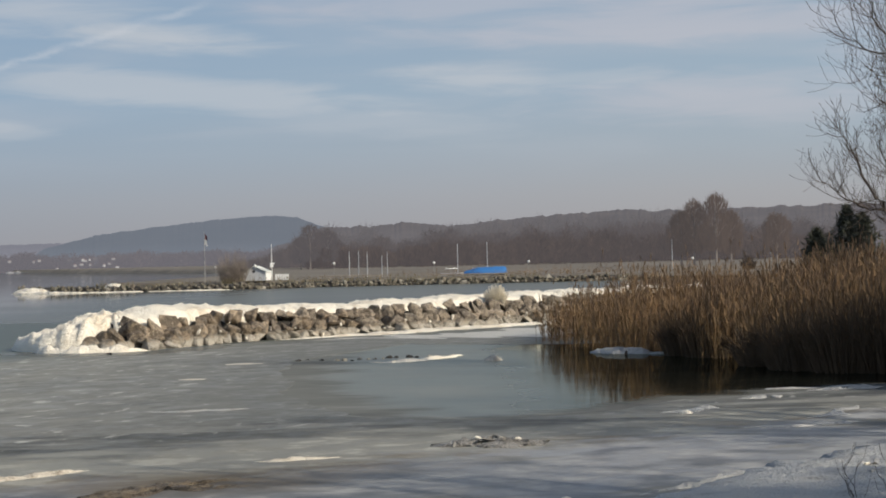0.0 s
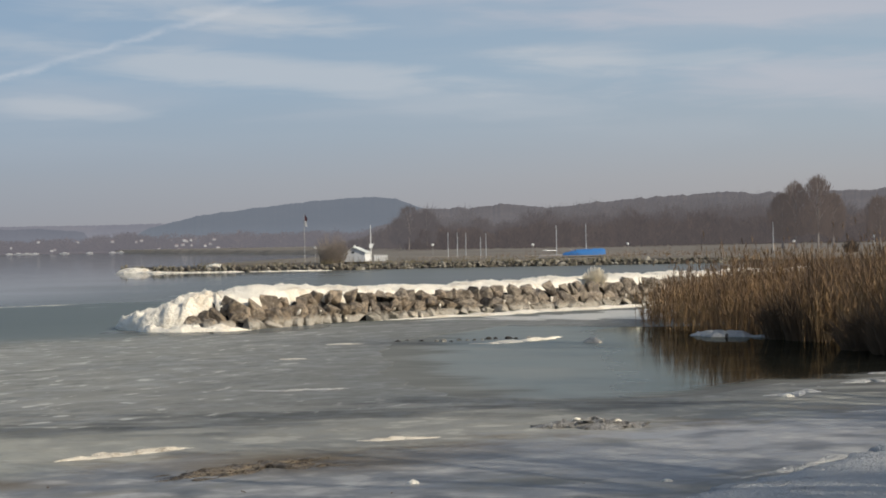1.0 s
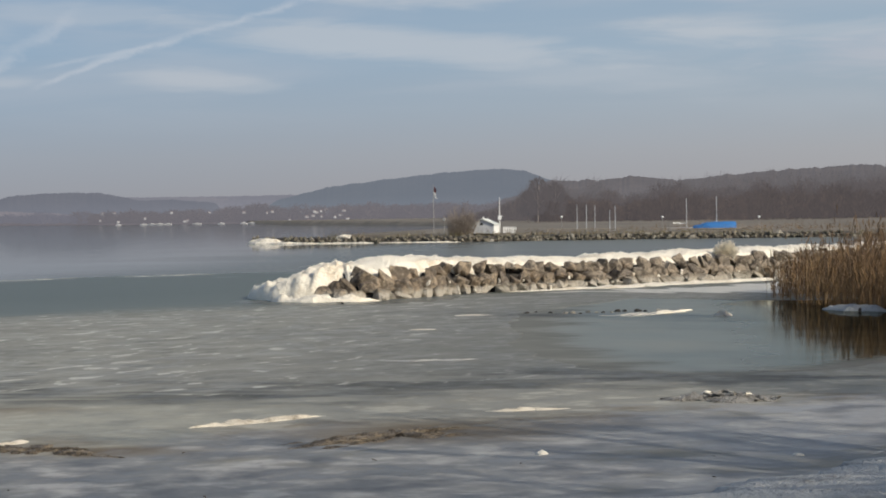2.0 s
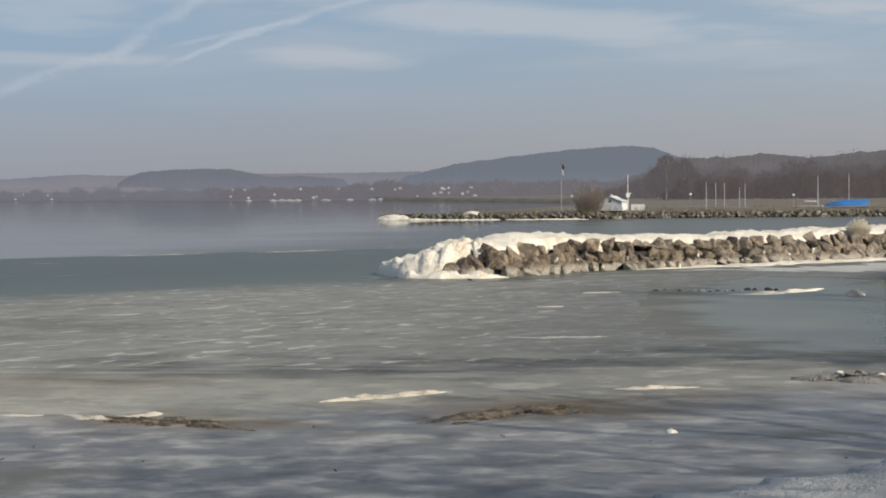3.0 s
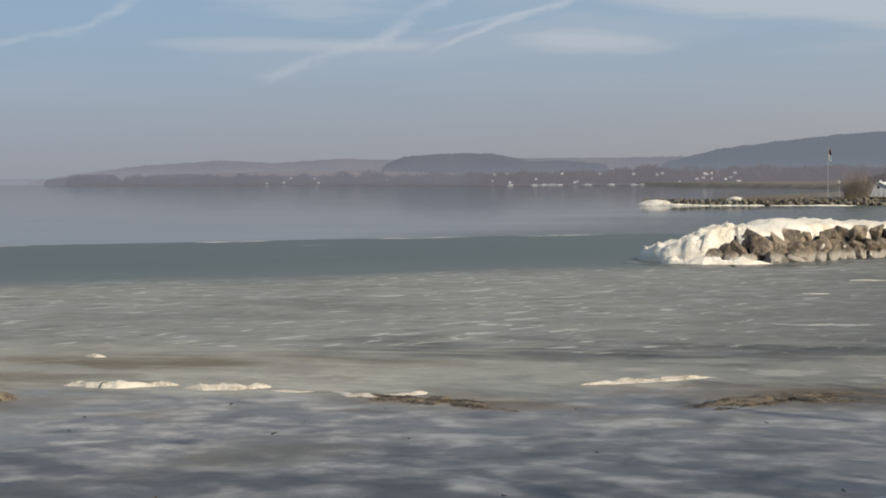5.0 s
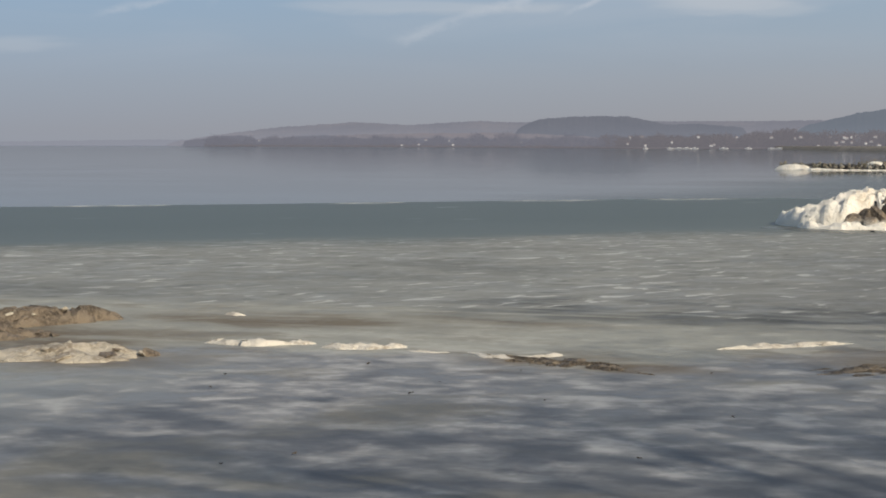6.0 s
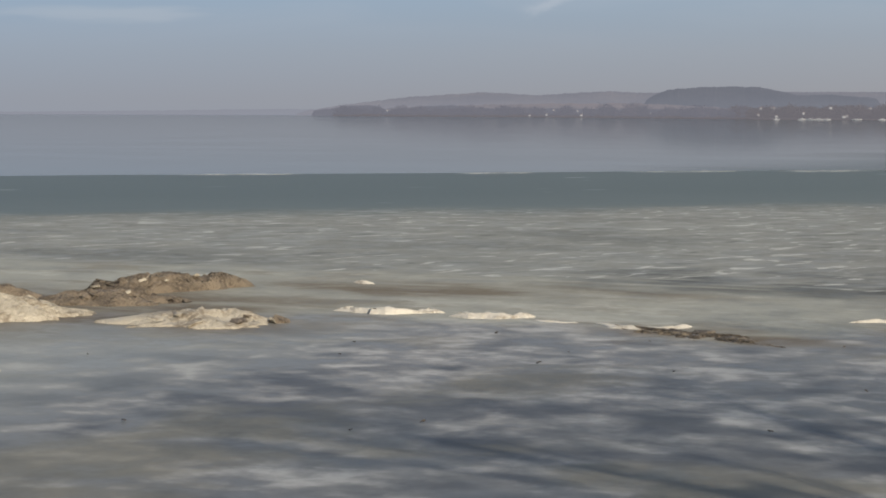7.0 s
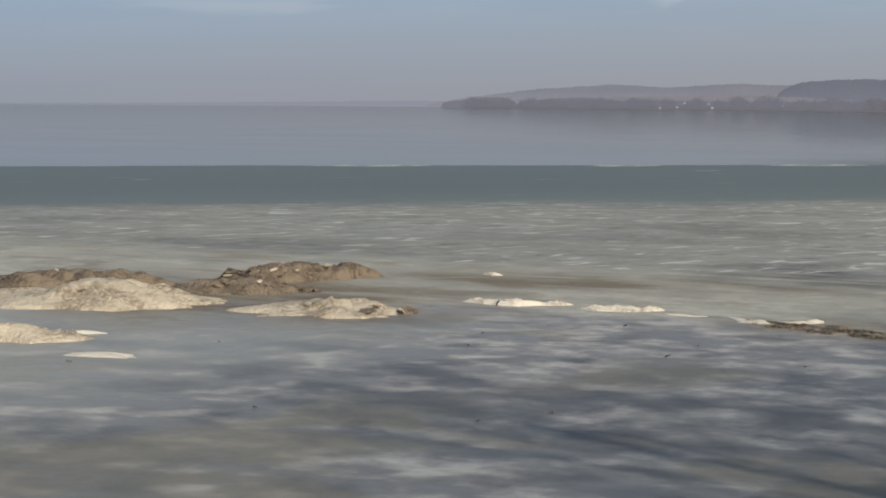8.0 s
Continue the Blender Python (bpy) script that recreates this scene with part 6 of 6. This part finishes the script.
def build_hut():
    """The harbour hut: its front, toned grey for shade, under an uneven gable, its bright end wall to the sun."""
    hut = thing("hut", None, "small white harbour hut with a pale uneven gabled roof", "hut")
    hut.matrix_basis = Matrix.Translation((-22.5, 215.6, 0.9)) @ Matrix.Rotation(radians(-10), 4, "Z")
    d = 1.2
    front = [(-1.75, 0.0), (1.3, 0.0), (1.3, 1.1), (-0.15, 1.72), (-1.75, 0.5)]
    n = len(front)
    verts = [(x, -d, z) for x, z in front] + [(x, d, z) for x, z in front]
    part("wall", raw_mesh("wall", verts, [tuple(range(n)), tuple(range(2 * n - 1, n - 1, -1)), (0, n, n + 1, 1), (0, 4, n + 4, n)], M_WALL_SHADE), hut, "boarded front, toned pale grey for shade")
    part("wall", box_mesh("wall", 1.302, 1.36, -d - 0.02, d + 0.02, 0, 1.09, M_WHITE, 0.01), hut, "bright white end wall")
    for (ax, az), (bx, bz) in (((-0.15, 1.725), (1.5, 1.02)), ((-0.15, 1.725), (-1.95, 0.352))):
        verts = [(x, y, z + h) for h in (0.0, 0.07) for x, z in ((ax, az), (bx, bz)) for y in (-d - 0.15, d + 0.15)]
        part("roof", raw_mesh("roof", verts, [(0, 1, 3, 2), (4, 5, 7, 6), (0, 2, 6, 4), (1, 3, 7, 5), (2, 3, 7, 6), (0, 1, 5, 4)], M_HUTROOF), hut, "pale grey-green roof slope")
    for k in range(5):
        part("batten", box_mesh("batten", -1.2 + k * 0.55, -1.16 + k * 0.55, -d - 0.025, -d - 0.002, 0.02, 0.7, M_ROOF, 0.005), hut)
    part("vent", box_mesh("vent", -0.3, 0.0, -d - 0.04, -d - 0.002, 1.0, 1.25, M_PANE, 0.01), hut, "small dark vent under the gable")
    door = part("door", box_mesh("door", 1.362, 1.40, -0.4, 0.4, 0.02, 1.0, M_WHITE), hut, "white plank door")
    part("handle", box_mesh("handle", 1.40, 1.44, 0.25, 0.32, 0.45, 0.52, M_METAL, 0.01), door, "metal door handle")
    part("chimney", box_mesh("chimney", -0.25, -0.05, -0.6, -0.4, 1.6, 1.98, M_WHITE), hut, "short white vent pipe")


build_hut()


def pole_thing(name, label, category, x, y, z, high, radius, mat, extras=(), group=""):
    ob = thing(name, None, label, category, group)
    ob.location = (x, y, z)
    part("pole", tubes_mesh("pole", [[(Vector((0, 0, -0.3)), radius), (Vector((0, 0, high * 0.5)), radius * 0.85), (Vector((0, 0, high)), radius * 0.55)]], mat, 8), ob)
    for args in extras:
        part(args[0], args[1], ob, args[2])
    return ob


def limp_flag():
    rows = []
    for i in range(9):
        z = 6.0 - i * 0.16
        rows.append([(0.06 + 0.05 * j + 0.04 * math.sin(i * 0.9 + j), 0.08 * math.sin(j * 1.7 + i * 0.3), z - 0.05 * j) for j in range(7)])
    return rows


top, low = limp_flag()[:5], limp_flag()[4:]
pole_thing("flagpole", "tall grey flagpole with a limp red and white flag", "flagpole", -29.5, 220.0, 0.8, 6.2, 0.05, M_POLE,
           [("flag", grid_mesh("flag", top, M_RED), "limp dark red half of the flag"), ("flag", grid_mesh("flag", low, M_WHITE), "limp white half of the flag")])
pole_thing("signal_mast", "white signal mast beside the hut", "mast", -20.85, 216.2, 0.9, 4.4, 0.06, M_WHITE,
           [("signal_box", box_mesh("signal_box", -0.2, 0.2, -0.15, 0.15, 1.6, 2.1, M_WHITE), "white box"), ("cross_arm", box_mesh("cross_arm", -0.15, 0.4, -0.04, 0.04, 2.0, 2.12, M_WHITE), "")])


def globe():
    bm = bmesh.new()
    bmesh.ops.create_icosphere(bm, subdivisions=2, radius=0.19, matrix=Matrix.Translation((0, 0, 1.75)) @ Matrix.Diagonal((1, 1, 0.9, 1)))
    return mesh_of("lamp_globe", bm, M_WHITE, True)


GLOBE = globe()
for x, y, z in ((-14.4, 234.5, 1.0), (-1.2, 235, 0.8), (11.3, 234.7, 0.7), (-28.8, 225, 0.9), (32.67, 232.7, 0.65), (42.7, 231.1, 1.15)):
    pole_thing("street_lamp", "thin post with a white globe lamp", "lamp", x, y, z, 1.6, 0.035, M_POLE, [("globe", GLOBE, "white glass globe")], "harbour lamps")
for x, high in ((-12.1, 4.5), (-10.9, 4.5), (-9.8, 4.4), (-7.2, 4.3), (-7.9, 3.4), (29.6, 5.1)):
    pole_thing("boat_mast", "pale bare boat mast in the harbour", "mast", x, 229.5, -0.2 if high > 4 else 0.2, high, 0.06, M_METAL, (), "masts in the harbour")


def sail_boat(x, y, turn, long, mast, label, mat, hull_mat):
    boat = thing("boat", None, label, "boat", "boats in the harbour")
    boat.matrix_basis = Matrix.Translation((x, y, 0.75)) @ Matrix.Rotation(radians(turn), 4, "Z")
    n, rows, cover = 13, [], []
    for i in range(n):
        f = i / (n - 1) * 2 - 1
        w = 0.85 * (1 - max(0, -f) ** 2.5) * (1 - 0.2 * max(0, f) ** 3) + 0.02
        px = f * long / 2
        rows.append([(px, -w, 0.5), (px, -w * 0.8, 0.1), (px, 0, -0.15), (px, w * 0.8, 0.1), (px, w, 0.5)])
        hz = 0.72 + 0.46 * min(1.0, (f + 1.0) / 0.7) + 0.06 * f + 0.03 * math.sin(i * 2.3) - (0.12 if i == n - 1 else 0.0)
        cover.append([(px, -w - 0.06, 0.30), (px, -w - 0.02, 0.56), (px, -w * 0.45, hz - 0.12), (px, 0, hz), (px, w * 0.45, hz - 0.12), (px, w + 0.02, 0.56), (px, w + 0.06, 0.30)])
    part("hull", grid_mesh("hull", rows, hull_mat), boat)
    if mat:
        part("tarpaulin", grid_mesh("tarpaulin", cover, mat), boat, "bright blue tarpaulin stretched over the boat")
    part("mast", tubes_mesh("mast", [[(Vector((0.3, 0, 0.2)), 0.06), (Vector((0.3, 0, mast)), 0.04)]], M_METAL, 6), boat)
    part("boom", tubes_mesh("boom", [[(Vector((0.3, 0, 1.0)), 0.05), (Vector((-1.6, 0, 1.05)), 0.04)]], M_METAL, 6), boat)


sail_boat(5.2, 221.5, 4, 5.3, 4.3, "sailing dinghy under a bright blue tarpaulin", M_TARP, M_WHITE)
sail_boat(1.6, 226, 30, 5.0, 4.2, "small grey sailing boat lying in the harbour", None, M_ROOF)


def rail(x0, x1, y, z, label):
    fence = thing("jetty_rail", None, label, "railing")
    fence.location = (x0, y, z)
    n = int((x1 - x0) / 1.2)
    for i in range(n + 1):
        part("post", box_mesh("post", i * 1.2 - 0.05, i * 1.2 + 0.05, -0.05, 0.05, -0.7, 0.4, M_TIMBER, 0.01), fence)
    part("beam", box_mesh("beam", -0.2, x1 - x0 + 0.2, -0.06, 0.06, 0.3, 0.42, M_TIMBER, 0.01), fence)


rail(-1.8, 12.0, 219.0, 0.75, "weathered timber jetty rail above the stones")
rail(-15.0, -6.5, 217.0, 0.85, "weathered timber fence along the harbour")


def white_fence():
    fence = thing("fence", None, "short white picket fence beside the hut", "fence")
    fence.location = (-20.4, 215.8, 0.9)
    for i in range(6):
        part("board", box_mesh("board", i * 0.28, i * 0.28 + 0.2, -0.02, 0.02, 0, 0.75, M_WHITE, 0.01), fence)
    part("beam", box_mesh("beam", -0.05, 1.65, 0.02, 0.06, 0.5, 0.6, M_WHITE, 0.005), fence)


white_fence()


def bush(x, y, z, high, wide, seed, label, count=420, twig=None, stem=None):
    rnd = random.Random(seed)
    lines = []
    for _ in range(count):
        a, f = rnd.uniform(0, 2 * math.pi), rnd.random() ** 0.5
        tip = Vector((math.cos(a) * wide * f, math.sin(a) * wide * f, high * (1 - 0.45 * f * f) * rnd.uniform(0.55, 1.0)))
        root = Vector((math.cos(a) * wide * f * 0.55, math.sin(a) * wide * f * 0.55, 0))
        mid = root.lerp(tip, 0.5) + Vector((0, 0, 0.12 * high))
        lines.append([(root, 0.013), (mid, 0.010), (tip, 0.007)])
    ob = thing("bush", None, label, "bush")
    ob.location = (x, y, z)
    part("stem", tubes_mesh("stem", lines[: count // 3], stem or M_BARK, 3), ob)
    part("crown", tubes_mesh("crown", lines[count // 3:], twig or M_TWIG, 3), ob, "tangle of thin bare twigs")


bush(-25.2, 212.8, 0.6, 4.4, 2.5, 51, "round bare brown bush on the breakwater", 520, M_BUSH, M_BUSH)
bush(2.35, 79.7, 0.85, 1.05, 0.62, 52, "frosted tuft of dry twigs on the breakwater", 420, M_FROST, M_FROST)
bush(39.8, 231.5, 0.7, 2.3, 1.3, 53, "dark bare bush in the marsh behind the reeds", 420)
for k, (x, y, h, w) in enumerate(((7.6, 51.2, 2.0, 1.2), (7.0, 52.2, 1.5, 1.0), (8.0, 52.6, 2.6, 0.8), (8.4, 46.6, 1.3, 1.3), (9.0, 44.8, 1.9, 1.5), (9.9, 43.6, 2.2, 1.7), (10.9, 43.2, 2.5, 1.8))):
    bush(x, y, 0.0, h, w, 70 + k, "dark brown scrub standing among the reeds", 300, M_SCRUB, M_SCRUB)
